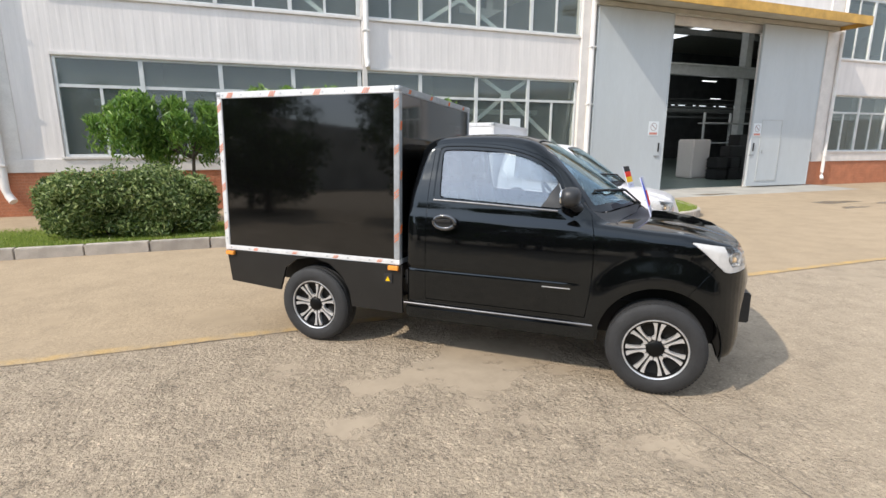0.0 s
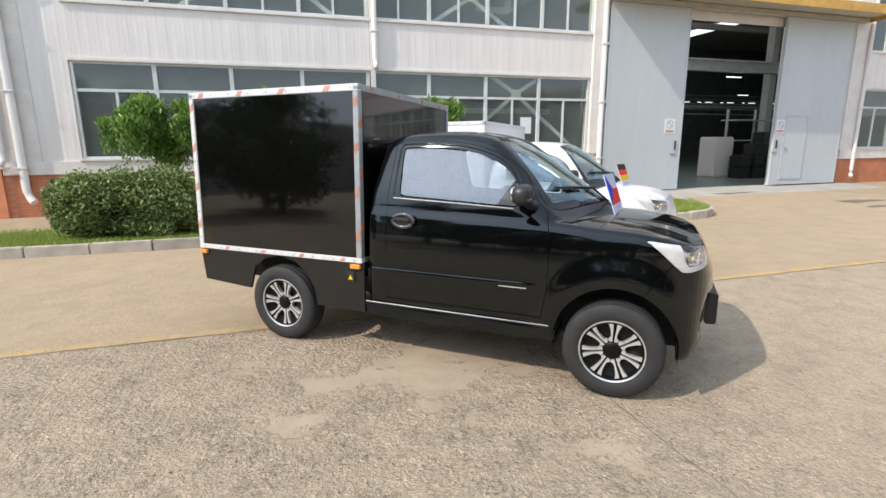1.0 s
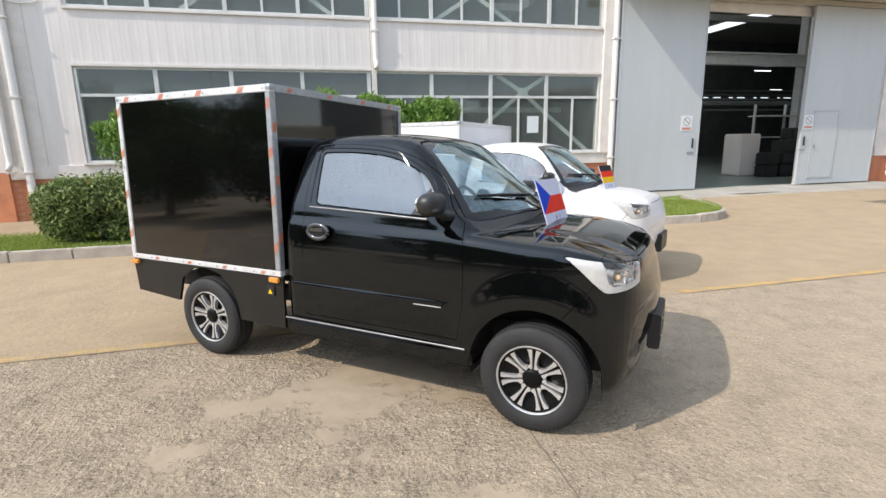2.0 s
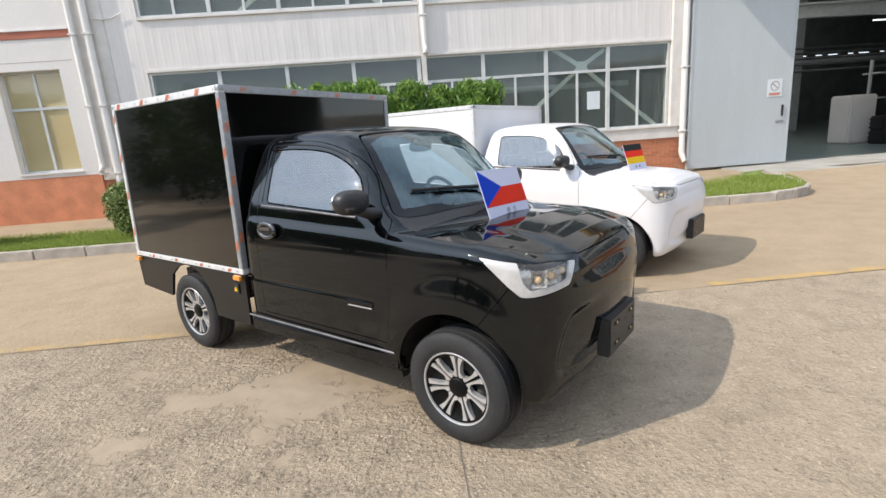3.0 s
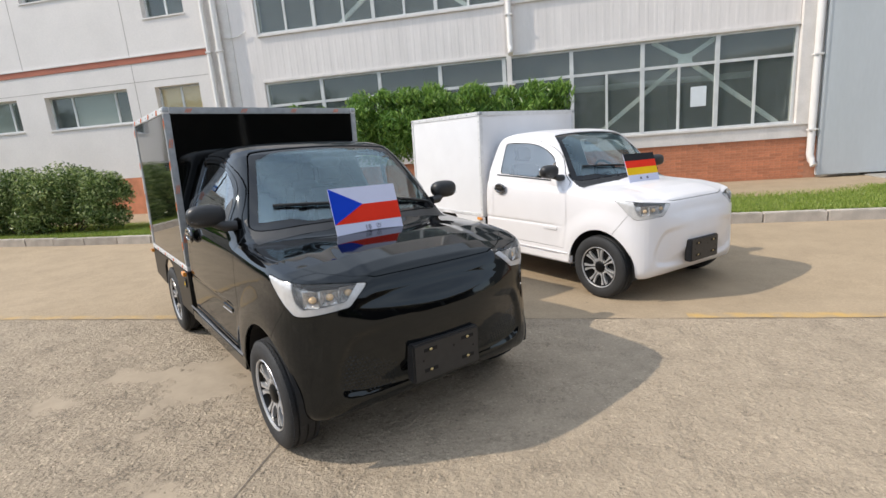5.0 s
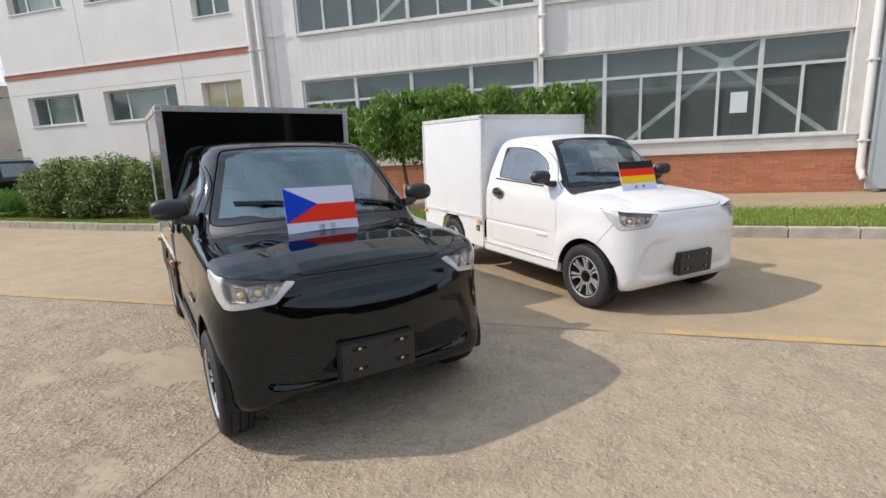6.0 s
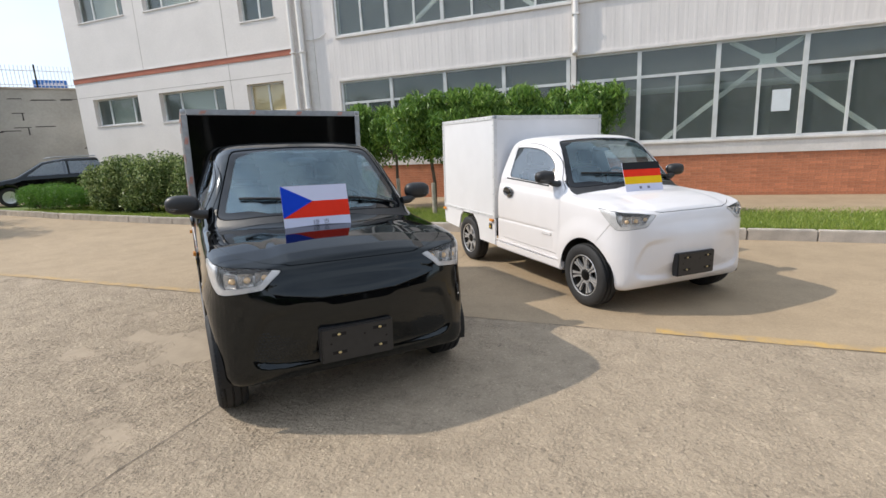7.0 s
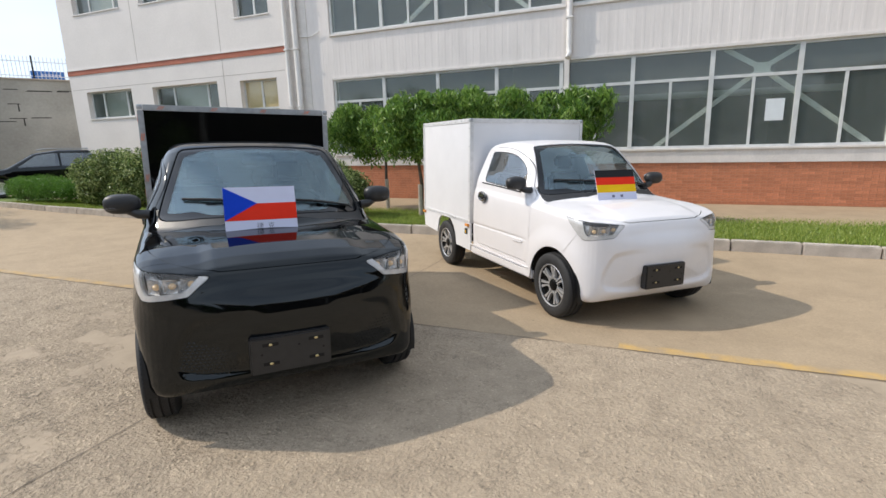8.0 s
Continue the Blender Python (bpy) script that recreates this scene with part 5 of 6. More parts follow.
def clumps_points(centres, radii, n, seed, flat=1.0, droop=0.0, shell_bias=0.45):
    r = np.random.RandomState(seed)
    pick = r.choice(len(centres), n, p=np.array(radii) ** 2 / (np.array(radii) ** 2).sum())
    dirs = r.normal(0, 1, (n, 3))
    dirs /= np.linalg.norm(dirs, axis=1)[:, None]
    rad = np.array(radii)[pick] * r.uniform(0, 1, n) ** shell_bias * r.uniform(0.85, 1.12, n)
    p = np.array(centres)[pick] + dirs * rad[:, None] * np.array([1, 1, flat])
    if droop:
        low = dirs[:, 2] < -0.1
        p[low, 2] -= droop * r.uniform(0, 1, low.sum()) ** 2
    return p, dirs


def tree(x, y, seed, crown_z, crown_r, height, n, spread=1.0, left=0.0):
    """A slim trunk, a few limbs, and a pruned crown of drooping leaf clumps."""
    r = random.Random(seed)
    t = thing("tree", "young tree with a pruned drooping green crown", "tree", SITE @ pose(x, y, 0.0), "row of young trees")
    base = crown_z - 0.15
    trunk = Geo().tube([(0, 0, -0.20), (r.uniform(-0.03, 0.03), r.uniform(-0.03, 0.03), base * 0.5), (r.uniform(-0.05, 0.05), r.uniform(-0.05, 0.05), base + 0.25)], 0.045, 10, 0.028)
    tr = part("trunk", trunk, M_bark, t, "thin grey-brown trunk", 60)
    # lower trunk paler than the bark above
    part("pale_sleeve", Geo().tube([(0, 0, -0.19), (0, 0, 0.30), (0, 0, 0.62)], 0.050, 12, 0.045), M_trunkpale, tr, "pale sleeve on the lower trunk", 60)
    cs, rs = [], []
    for i in range(20):
        a, d = r.uniform(0, 6.283), crown_r * r.uniform(0.25, 1.0)
        c = (d * math.cos(a) * spread + left * r.random(), d * math.sin(a) * 0.75, crown_z + r.uniform(0.15, height - 0.35))
        cs.append(c)
        rs.append(r.uniform(0.20, 0.36))
    for i in range(6):
        c = cs[i]
        part("limb", Geo().tube([(0, 0, base), (c[0] * 0.4, c[1] * 0.4, base + 0.25), c], 0.022, 7, 0.006), M_bark, tr, "", 60)
    p, nrm = clumps_points(cs, rs, n, seed, 0.85, 0.42)
    ob = new("crown", leaves_mesh("crown", p, nrm, 0.115, M_leaf, seed, 0.8, 0.30, 1.1))
    ob.parent = t
    return t


tree(2.72, -2.05, 1, 1.32, 0.92, 1.22, 13500, 1.1, -0.95)
tree(4.22, -3.36, 2, 1.36, 0.95, 1.32, 14500, 1.1)
tree(5.50, -3.0, 3, 1.38, 0.95, 1.22, 14000, 1.1)
tree(7.02, -3.1, 4, 1.34, 0.92, 1.14, 14000)


def hedge(x0, x1, y0, y1, hgt, n, seed, material, label, size=0.05, lump=0.30, dome=0.15):
    r = random.Random(seed)
    t = thing("hedge", label, "hedge", SITE @ pose((x0 + x1) / 2, (y0 + y1) / 2, 0.0))
    lx, ly = (x1 - x0) / 2, (y1 - y0) / 2
    cs, rs = [], []
    for i in range(120):
        rr = lump * r.uniform(0.7, 1.15)
        a = r.uniform(0, 6.283)
        q = r.random() ** 0.4
        cs.append(((lx - rr) * max(-1, min(1, 1.25 * q * math.cos(a))), (ly - rr) * max(-1, min(1, 1.25 * q * math.sin(a))), r.uniform(0.12 + rr * 0.5, hgt - rr * 0.85)))
        rs.append(rr)
    p, nrm = clumps_points(cs, rs, n, seed, 1.0, 0.0, 0.28)
    p[:, 2] *= 1 - dome * np.abs(p[:, 0] / lx) ** 3 - 0.4 * dome * np.abs(p[:, 1] / ly) ** 3
    p[:, 2] = np.maximum(p[:, 2], 0.04)
    ob = new("leaves", leaves_mesh("leaves", p, nrm, size, material, seed, 0.7, 0.40))
    ob.parent = t
    g = Geo()
    for i in range(14):
        c = cs[i * 3]
        g.tube([(c[0] * 0.5, c[1] * 0.5, -0.02), (c[0] * 0.8, c[1] * 0.8, c[2] * 0.6), c], 0.014, 6, 0.005)
    part("stems", g, M_bark, t, "thin woody stems", 60)


hedge(0.72, 3.25, -4.72, -3.2, 1.17, 42000, 11, M_hedge, "clipped dark green hedge bush behind the kerb", 0.072, 0.27, 0.2)
hedge(-6.10, -1.72, -4.35, -2.7, 1.62, 50000, 12, M_hedge, "large rounded dark green hedge behind the kerb", 0.085, 0.40, 0.42)
hedge(-9.9, -6.3, -4.0, -2.9, 0.84, 28000, 13, M_hedgelight, "low bright green clipped hedge on the lawn", 0.05, 0.28)


# ---- factory ----
fac = thing("factory_building", "white clad factory hall with ribbon windows", "building", SITE, "", "structure")


def wall_with_holes(geo, x0, x1, z0, z1, holes, y0, y1):
    """A wall slab cut into blocks round its rectangular openings."""
    xs = sorted({x0, x1, *[h[0] for h in holes], *[h[1] for h in holes]})
    xs = [x for x in xs if x0 <= x <= x1]
    for a, b in zip(xs, xs[1:]):
        mid = (a + b) / 2
        zs = [z0]
        for h in sorted([h for h in holes if h[0] < mid < h[1]], key=lambda h: h[2]):
            zs += [h[2], h[3]]
        zs.append(z1)
        for lo, hi in zip(zs[::2], zs[1::2]):
            if hi > lo + 1e-6:
                geo.box((a, y0, lo), (b, y1, hi))
    return geo


LW, UW, TOPZ = (0.03, 12.96, 1.17, 3.27), (0.03, 13.0, 4.50, 6.60), 9.6
RW, RU = (24.15, 34.0, 1.17, 3.22), (24.15, 34.0, 4.50, 6.60)
DOORWAY = (15.8, 20.4, -0.2, 5.35)
core = wall_with_holes(Geo(), -1.55, 36.0, -0.3, TOPZ, [LW, UW, RW, RU, DOORWAY], 0.03, 0.25)
part("wall", core, M_trim, fac, "white inner wall face")


def ribs(x0, x1, z0, z1, name="cladding"):
    """Folded steel sheet: upright ribs at regular steps."""
    pts, x = [], x0
    while x < x1 - 1e-6:
        for dx, y in ((0.0, 0.0), (0.030, 0.0), (0.050, -0.0018), (0.090, -0.0018), (0.110, 0.0), (0.19, 0.0)):
            if x + dx < x1:
                pts.append((x + dx, y))
        x += 0.19
    pts.append((x1, 0.0))
    n = len(pts)
    g = Geo()
    vs = [(a, b, z0) for a, b in pts] + [(a, b, z1) for a, b in pts] + [(a, 0.028, z0) for a, b in pts] + [(a, 0.028, z1) for a, b in pts]
    g.add(vs, [(i, i + 1, n + i + 1, n + i) for i in range(n - 1)] + [(2 * n + i, 2 * n + i + 1, i + 1, i) for i in range(n - 1)] + [(n + i, n + i + 1, 3 * n + i + 1, 3 * n + i) for i in range(n - 1)])
    part(name, g, M_clad, fac, "white ribbed steel cladding")


ribs(-0.75, 0.0, 1.12, 4.44)
ribs(-0.75, 0.0, 4.44, TOPZ)
ribs(0.0, 6.56, 3.335, 4.44)
ribs(6.70, 12.98, 3.335, 4.44)
ribs(0.0, 13.0, 6.66, TOPZ)
ribs(23.7, 36.0, 3.30, 4.44)
ribs(23.7, 36.0, 6.66, TOPZ)
ribs(13.5, 23.7, 5.75, TOPZ)
for x0, x1, z0, z1, y in ((-1.5, 13.42, 0.84, 1.12, -0.055), (23.4, 36.0, 0.80, 1.12, -0.055), (0.0, 13.0, 4.44, 4.50, -0.05), (23.8, 36.0, 4.44, 4.50, -0.05), (0.0, 13.0, 3.27, 3.335, -0.035), (23.9, 36.0, 3.22, 3.30, -0.035),
                          (0.0, 13.0, 6.60, 6.66, -0.035), (-0.03, 13.0, 1.12, 1.17, -0.09), (23.9, 36.0, 1.12, 1.17, -0.09)):
    part("ledge", Geo().box((x0, y, z0), (x1, 0.03, z1), None, 0.006), M_trim, fac)
for x0, x1 in ((12.99, 13.52),):
    part("pier", Geo().box((x0, -0.10, 1.12), (x1, 0.03, TOPZ), None, 0.008), M_trim, fac)
part("pier", Geo().box((23.35, -0.05, 1.12), (24.12, 0.03, TOPZ), None, 0.008), M_trim, fac)
part("pier", Geo().box((6.57, -0.05, 1.17), (6.69, 0.03, TOPZ), None, 0.008), M_trim, fac)
for x0, x1 in ((-1.5, -0.75),):
    part("pier", Geo().box((x0, -0.02, 1.12), (x1, 0.03, TOPZ), None, 0.008), M_trim, fac)
part("brick_backing", Geo().box((-1.55, -0.008, -0.3), (13.5, 0.03, 0.84)).box((23.2, -0.008, -0.3), (36.0, 0.03, 0.80)), M_mortar, fac, "mortar bed")


def window(name, x0, x1, z0, z1, bays, transom, halves, parent, depth=0.10):
    """A ribbon window: frame bars with glass panes set between."""
    y0, y1 = 0.03, 0.03 + 0.06
    f = Geo()
    f.box((x0, y0, z0), (x1, y1, z0 + 0.05)).box((x0, y0, z1 - 0.05), (x1, y1, z1))
    w = (x1 - x0) / bays
    for i in range(bays + 1):
        c = x0 + w * i
        a, b = max(x0, c - 0.045), min(x1, c + 0.045)
        f.box((a, y0 - 0.015, z0 + 0.05), (b, y1 + 0.004, z1 - 0.05))
    if transom:
        for i in range(bays):
            f.box((x0 + w * i + 0.045, y0, transom - 0.035), (x0 + w * (i + 1) - 0.045, y1, transom + 0.03))
    ztop = (transom - 0.035) if transom else (z1 - 0.05)
    if halves:
        for i in range(bays):
            c = x0 + w * (i + 0.5)
            f.box((c - 0.028, y0 + 0.004, z0 + 0.05), (c + 0.028, y1 - 0.004, ztop))
    ob = part(name, f, M_frame, parent, "white metal ribbon window frame")
    for i in range(bays):
        spans = [(x0 + w * i + 0.03, x0 + w * (i + 0.5)), (x0 + w * (i + 0.5), x0 + w * (i + 1) - 0.03)] if halves else [(x0 + w * i + 0.03, x0 + w * (i + 1) - 0.03)]
        for a, b in spans:
            pane = part("pane", Geo().box((a, y0 + 0.028, z0 + 0.03), (b, y0 + 0.034, ztop + 0.01)), M_winglass, ob)
            pane.visible_shadow = False
        if transom:
            pane = part("pane", Geo().box((x0 + w * i + 0.03, y0 + 0.028, transom + 0.01), (x0 + w * (i + 1) - 0.03, y0 + 0.034, z1 - 0.03)), M_winglass, ob)
            pane.visible_shadow = False
    return ob


window("window", LW[0], LW[1], LW[2], LW[3], 8, 2.665, True, fac)
window("window", UW[0], UW[1], UW[2], UW[3], 8, None, True, fac)
window("window", RW[0], RW[1], RW[2], RW[3], 6, 2.60, True, fac)
window("window", RU[0], RU[1], RU[2], RU[3], 6, None, True, fac)
notice = part("notice", Geo().box((10.80, 0.05, 1.71), (11.14, 0.054, 2.16)), M_paper, fac, "blank white paper notice behind the window pane")


def downpipe(x, y, z0, z1, bend, r=0.055):
    g = Geo().tube([(x, y, z1), (x, y, z0 + 0.25), (x + bend * 0.06, y - 0.03, z0 + 0.12), (x + bend * 0.16, y - 0.10, z0)], r, 12)
    p = part("downpipe", g, M_pipe, fac, "white drain downpipe", 60)
    for z in (1.0, 2.6, 4.2, 5.8):
        part("pipe_clip", Geo().box((x - r - 0.02, y - r - 0.01, z - 0.02), (x + r + 0.02, y + 0.05, z + 0.02), None, 0.004), M_pipe, p)


downpipe(13.29, -0.17, 0.20, 9.0, 0.3, 0.075)
downpipe(-1.10, -0.12, 0.25, 9.0, 0.9, 0.08)
downpipe(-1.42, -0.14, 1.05, 9.0, 0.0, 0.06)
downpipe(6.68, -0.09, 3.3, 9.0, 0.0, 0.065)
downpipe(24.0, -0.12, 0.15, 9.0, -0.6, 0.06)
wire = Geo().tube([(-1.0, -0.06, 4.55), (-0.8, -0.05, 4.50), (-0.55, -0.05, 4.52), (-0.35, -0.05, 4.60), (-0.3, -0.05, 4.63)], 0.012, 6)
part("cable", wire, M_pipe, fac, "loose cable on the wall", 60)

# sliding hall doors, their canopy and signs
for x0, x1, nm in ((13.42, 16.20, "left"), (20.00, 23.05, "right")):
    g = Geo().box((x0, -0.22, -0.02), (x1, -0.14, 5.33), None, 0.006)
    leaf = part("sliding_door", g, M_door, fac, "pale blue-grey steel sliding door leaf")
    bars = Geo()
    for a, b in ((x0, x0 + 0.05), (x1 - 0.05, x1)):
        bars.box((a, -0.232, -0.02), (b, -0.222, 5.33), None, 0.002)
    part("edge_bar", bars, M_door, leaf)
    hx = x1 - 0.22 if nm == "left" else x0 + 0.13
    part("handle", Geo().box((hx - 0.02, -0.26, 1.20), (hx + 0.02, -0.223, 1.48), None, 0.006), M_plastic, leaf, "black door handle")
    part("lock", Geo().box((hx - 0.16, -0.245, 1.04), (hx + 0.06, -0.223, 1.09), None, 0.006), M_galv, leaf)
    sx = 15.53 if nm == "left" else 20.03
    sg = part("sign", Geo().box((sx, -0.232, 1.70), (sx + 0.40, -0.2235, 2.14), None, 0.002), M_paper, leaf, "white no entry notice with red bars")
    ring = Geo().lathe([(0.105, 0.0), (0.122, 0.0), (0.122, -0.004), (0.105, -0.004)], pose(sx + 0.2, -0.233, 1.97), 28, True)
    part("ring", ring, M_signink, sg)
    part("bar", Geo().box((sx + 0.10, -0.2365, 1.96), (sx + 0.30, -0.2335, 1.985), Matrix.Translation((sx + 0.2, 0, 1.97)) @ Matrix.Rotation(radians(40), 4, 'Y') @ Matrix.Translation((-sx - 0.2, 0, -1.97))), M_signink, sg)
    part("text_bar", Geo().box((sx + 0.05, -0.2345, 1.735), (sx + 0.35, -0.2325, 1.80)), M_signfade, sg)
    if nm == "right":
        w = part("wicket_door", Geo().box((20.45, -0.236, 0.20), (21.38, -0.2235, 2.23), None, 0.004), M_door, leaf, "small wicket door in the leaf")
        fr = Geo()
        for a, b, c, d2 in ((20.41, 20.45, 0.16, 2.27), (21.38, 21.42, 0.16, 2.27), (20.45, 21.38, 2.23, 2.27), (20.45, 21.38, 0.16, 0.20)):
            fr.box((a, -0.242, c), (b, -0.2235, d2), None, 0.003)
        part("wicket_frame", fr, M_steel, w)
        part("wicket_handle", Geo().box((20.51, -0.27, 1.12), (20.55, -0.2365, 1.24), None, 0.004), M_galv, w)
can = Geo().box((13.2, -1.2, 5.50), (23.65, 0.0, 5.60), None, 0.01)
canopy = part("canopy", can, M_canopy, fac, "concrete canopy over the hall door")
part("canopy_fascia", Geo().box((13.2, -1.23, 5.36), (23.68, -1.2, 5.64), None, 0.006), M_yellow, canopy, "weathered yellow canopy edge")
part("canopy_fascia", Geo().box((23.65, -1.2, 5.36), (23.68, 0.0, 5.64), None, 0.006), M_yellow, canopy)
part("door_track", Geo().box((13.3, -0.26, 5.34), (23.6, -0.05, 5.48), None, 0.01), M_canopy, fac, "sliding door track")
part("shutter_header", Geo().box((15.8, 0.0, 5.08), (20.4, 0.12, 5.35), None, 0.02), M_trim, fac)

# roof and hall inside
part("roof", Geo().box((-1.6, 0.0, TOPZ), (60.1, 26.0, TOPZ + 0.2)), M_canopy, fac)
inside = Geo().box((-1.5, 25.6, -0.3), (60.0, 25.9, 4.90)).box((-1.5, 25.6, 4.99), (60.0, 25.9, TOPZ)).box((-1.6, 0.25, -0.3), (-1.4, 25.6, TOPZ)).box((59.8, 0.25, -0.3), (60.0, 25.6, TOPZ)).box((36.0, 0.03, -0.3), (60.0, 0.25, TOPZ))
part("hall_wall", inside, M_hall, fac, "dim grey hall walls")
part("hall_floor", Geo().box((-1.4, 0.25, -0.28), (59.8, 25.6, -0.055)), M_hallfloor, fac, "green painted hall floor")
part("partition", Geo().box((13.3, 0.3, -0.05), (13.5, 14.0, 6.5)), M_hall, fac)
for i in range(20):
    part("slit_mullion", Geo().box((34.0 + i * 1.3, 25.6, 4.90), (34.42 + i * 1.3 + 0.3 * math.sin(3 * i), 25.9, 4.99)), M_hall, fac)
part("slit_blind", Geo().box((-1.4, 25.6, 4.90), (34.0, 25.9, 4.99)), M_hall, fac)
for x in (17.0, 28.45, 40.0, 50.0):
    for y in (7.5, 15.0):
        part("column", Geo().box((x - 0.2, y - 0.2, -0.06), (x + 0.2, y + 0.2, TOPZ), None, 0.01), M_steel, fac, "steel hall column")
part("crane_beam", Geo().box((13.6, 7.0, 5.22), (59.6, 7.3, 5.30)).box((13.6, 7.1, 4.82), (59.6, 7.2, 5.22)).box((13.6, 7.0, 4.74), (59.6, 7.3, 4.82)), M_steel, fac, "crane rail beam across the hall")
part("crane_beam", Geo().box((13.6, 14.6, 3.6), (59.6, 14.9, 3.9)), M_steel, fac)
part("roof_truss", Geo().box((13.6, 4.0, 7.6), (35.6, 4.2, 7.9)).box((13.6, 11.0, 7.6), (35.6, 11.2, 7.9)), M_steel, fac)
M_tube = glow_mat("lamp_tube", (0.95, 0.98, 1.0), 1.2)
M_skylight = glow_mat("roof_light", (0.9, 0.95, 1.0), 1.1)
for x, y, z in ((25.9, 7.3, 4.52), (29.6, 7.3, 5.36), (36.0, 16.0, 4.6)):
    part("hall_lamp", Geo().box((x - 0.45, y - 0.04, z), (x + 0.45, y + 0.04, z + 0.04)), M_tube, fac, "lit strip lamp")
part("roof_light", Geo().box((34.4, 14.0, TOPZ - 0.12), (35.6, 24.0, TOPZ - 0.02)), M_skylight, fac, "translucent roof light strip")
part("roof_light", Geo().box((18.6, 1.5, TOPZ - 0.12), (19.7, 12.0, TOPZ - 0.02)), M_skylight, fac, "translucent roof light strip")
# area lamp added below the roof to brighten the hall inside
lm = new("hall_fill", bpy.data.lights.new("hall_fill", 'AREA'))
lm.data.shape, lm.data.size, lm.data.size_y, lm.data.energy = 'RECTANGLE', 1.2, 15.0, 420
lm.matrix_world = SITE @ pose(19.15, 7.0, TOPZ - 0.15)

# bracing behind the glass
for cx, cz, up, dn in ((10.68, 2.80, (0.72, 0.44), (2.02, 1.60)), (9.30, 5.20, (0.9, 0.8), (1.2, 0.75)), (4.0, 5.75, (0.9, 0.8), (1.7, 1.2))):
    for s in (-1, 1):
        for (xa, za), (xb, zb) in (((cx, cz), (cx + s * up[0], cz + up[1])), ((cx, cz), (cx + s * dn[0], cz - dn[1]))):
            ln, ang = math.hypot(xb - xa, zb - za), math.atan2(zb - za, xb - xa)
            bar = Geo().box((0, -0.03, -0.05), (ln, 0.03, 0.05), pose(xa, 0.16, za) @ Matrix.Rotation(-ang, 4, 'Y'), 0.006)
            part("brace", bar, M_brace, fac, "white steel cross brace")
    part("gusset", Geo().box((cx - 0.15, 0.115, cz - 0.10), (cx + 0.15, 0.127, cz + 0.12), None, 0.004), M_brace, fac)
# long pale bar set behind the lower windows
part("inner_bar", Geo().box((0.3, 1.6, 2.35), (12.6, 1.75, 2.50)), M_steel, fac, "pale bar inside the windows")

# goods in the hall
cab = solid("machine_cabinet", Geo().box((21.65, 3.8, -0.055), (22.65, 4.7, 1.62), None, 0.05), M_plaster, "white machine cabinet standing in the hall", "cabinet", SITE)
r = random.Random(9)
for i, (x, y, z) in enumerate(((22.3, 3.1, 0), (22.95, 3.05, 0), (22.3, 3.1, 0.47), (22.95, 3.05, 0.47), (23.0, 3.1, 0.94), (23.55, 3.1, 0), (23.55, 3.1, 0.47), (23.5, 3.1, 0.94), (23.4, 3.1, 1.41), (24.2, 3.2, 0), (24.2, 3.2, 0.47))):
    g = Geo().box((-0.28, -0.28, 0.0), (0.28, 0.28, 0.46), None, 0.03)
    for k in range(3):
        g.box((-0.295, -0.295, 0.06 + 0.14 * k), (0.295, 0.295, 0.10 + 0.14 * k), None, 0.008)
    solid("crate", g, M_plastic, "black plastic crate stacked on the hall floor", "crate", SITE @ pose(x, y, z - 0.055, 0, 0, r.uniform(-6, 6)), "stacked crates")
rack = thing("storage_rack", "steel storage rack in the dim hall", "rack", SITE @ pose(25.2, 5.2, -0.055))
for x in (-1.6, 0.0, 1.6):
    part("upright", Geo().box((x - 0.04, -0.04, 0), (x + 0.04, 0.04, 2.9)), M_steel, rack)
for z in (0.6, 1.5, 2.4):
    part("shelf", Geo().box((-1.6, -0.35, z), (1.6, 0.35, z + 0.05)), M_steel, rack)

for k in range(5):
    part("conduit", Geo().tube([(20.0, 10.0 + k, 2.9 + 0.35 * k), (42.0, 10.0 + k, 2.9 + 0.35 * k)], 0.05, 8), M_hall, fac, "", 60)
trolley = thing("hand_rail_stand", "grey tubular stand near the hall door", "stand", SITE @ pose(24.9, 2.6, -0.055))
for x in (-0.3, 0.3):
    part("upright", Geo().tube([(x, 0, 0), (x, 0, 1.1)], 0.02, 8), M_steel, trolley, "", 60)
for z in (0.25, 0.55, 0.85, 1.08):
    part("rung", Geo().tube([(-0.3, 0, z), (0.3, 0, z)], 0.018, 8), M_steel, trolley, "", 60)

# ---- office wing ----
off = thing("office_wing", "white plastered office wing with a terracotta band", "building", SITE, "", "structure")
holes = [(-10.60, -8.25, 2.62, 3.56), (-7.22, -4.30, 2.58, 3.53), (-3.37, -1.94, 1.12, 3.48),
         (-10.60, -8.25, 6.18, 7.8), (-7.30, -4.90, 6.15, 7.8), (-3.32, -2.02, 5.30, 6.9)]
g = wall_with_holes(Geo(), -11.42, -1.52, 1.0, 10.4, holes, -0.08, 0.18)
part("wall", g, M_plaster, off, "white painted plaster wall")
part("brick_base", Geo().box((-11.42, -0.075, -0.3), (-1.52, 0.18, 1.0)), M_brick, off, "red brick base")
part("side_wall", Geo().box((-11.42, 0.18, -0.3), (-11.2, 12.0, 10.4)), M_plaster, off)
part("roof", Geo().box((-11.5, -0.1, 10.4), (-1.5, 12.0, 10.6)), M_canopy, off)
part("band", Geo().box((-11.44, -0.10, 4.17), (-1.54, -0.081, 4.33), None, 0.004), M_band, off, "terracotta string course")
part("band_cap", Geo().box((-11.44, -0.12, 4.331), (-1.54, -0.081, 4.365), None, 0.004), M_trim, off)
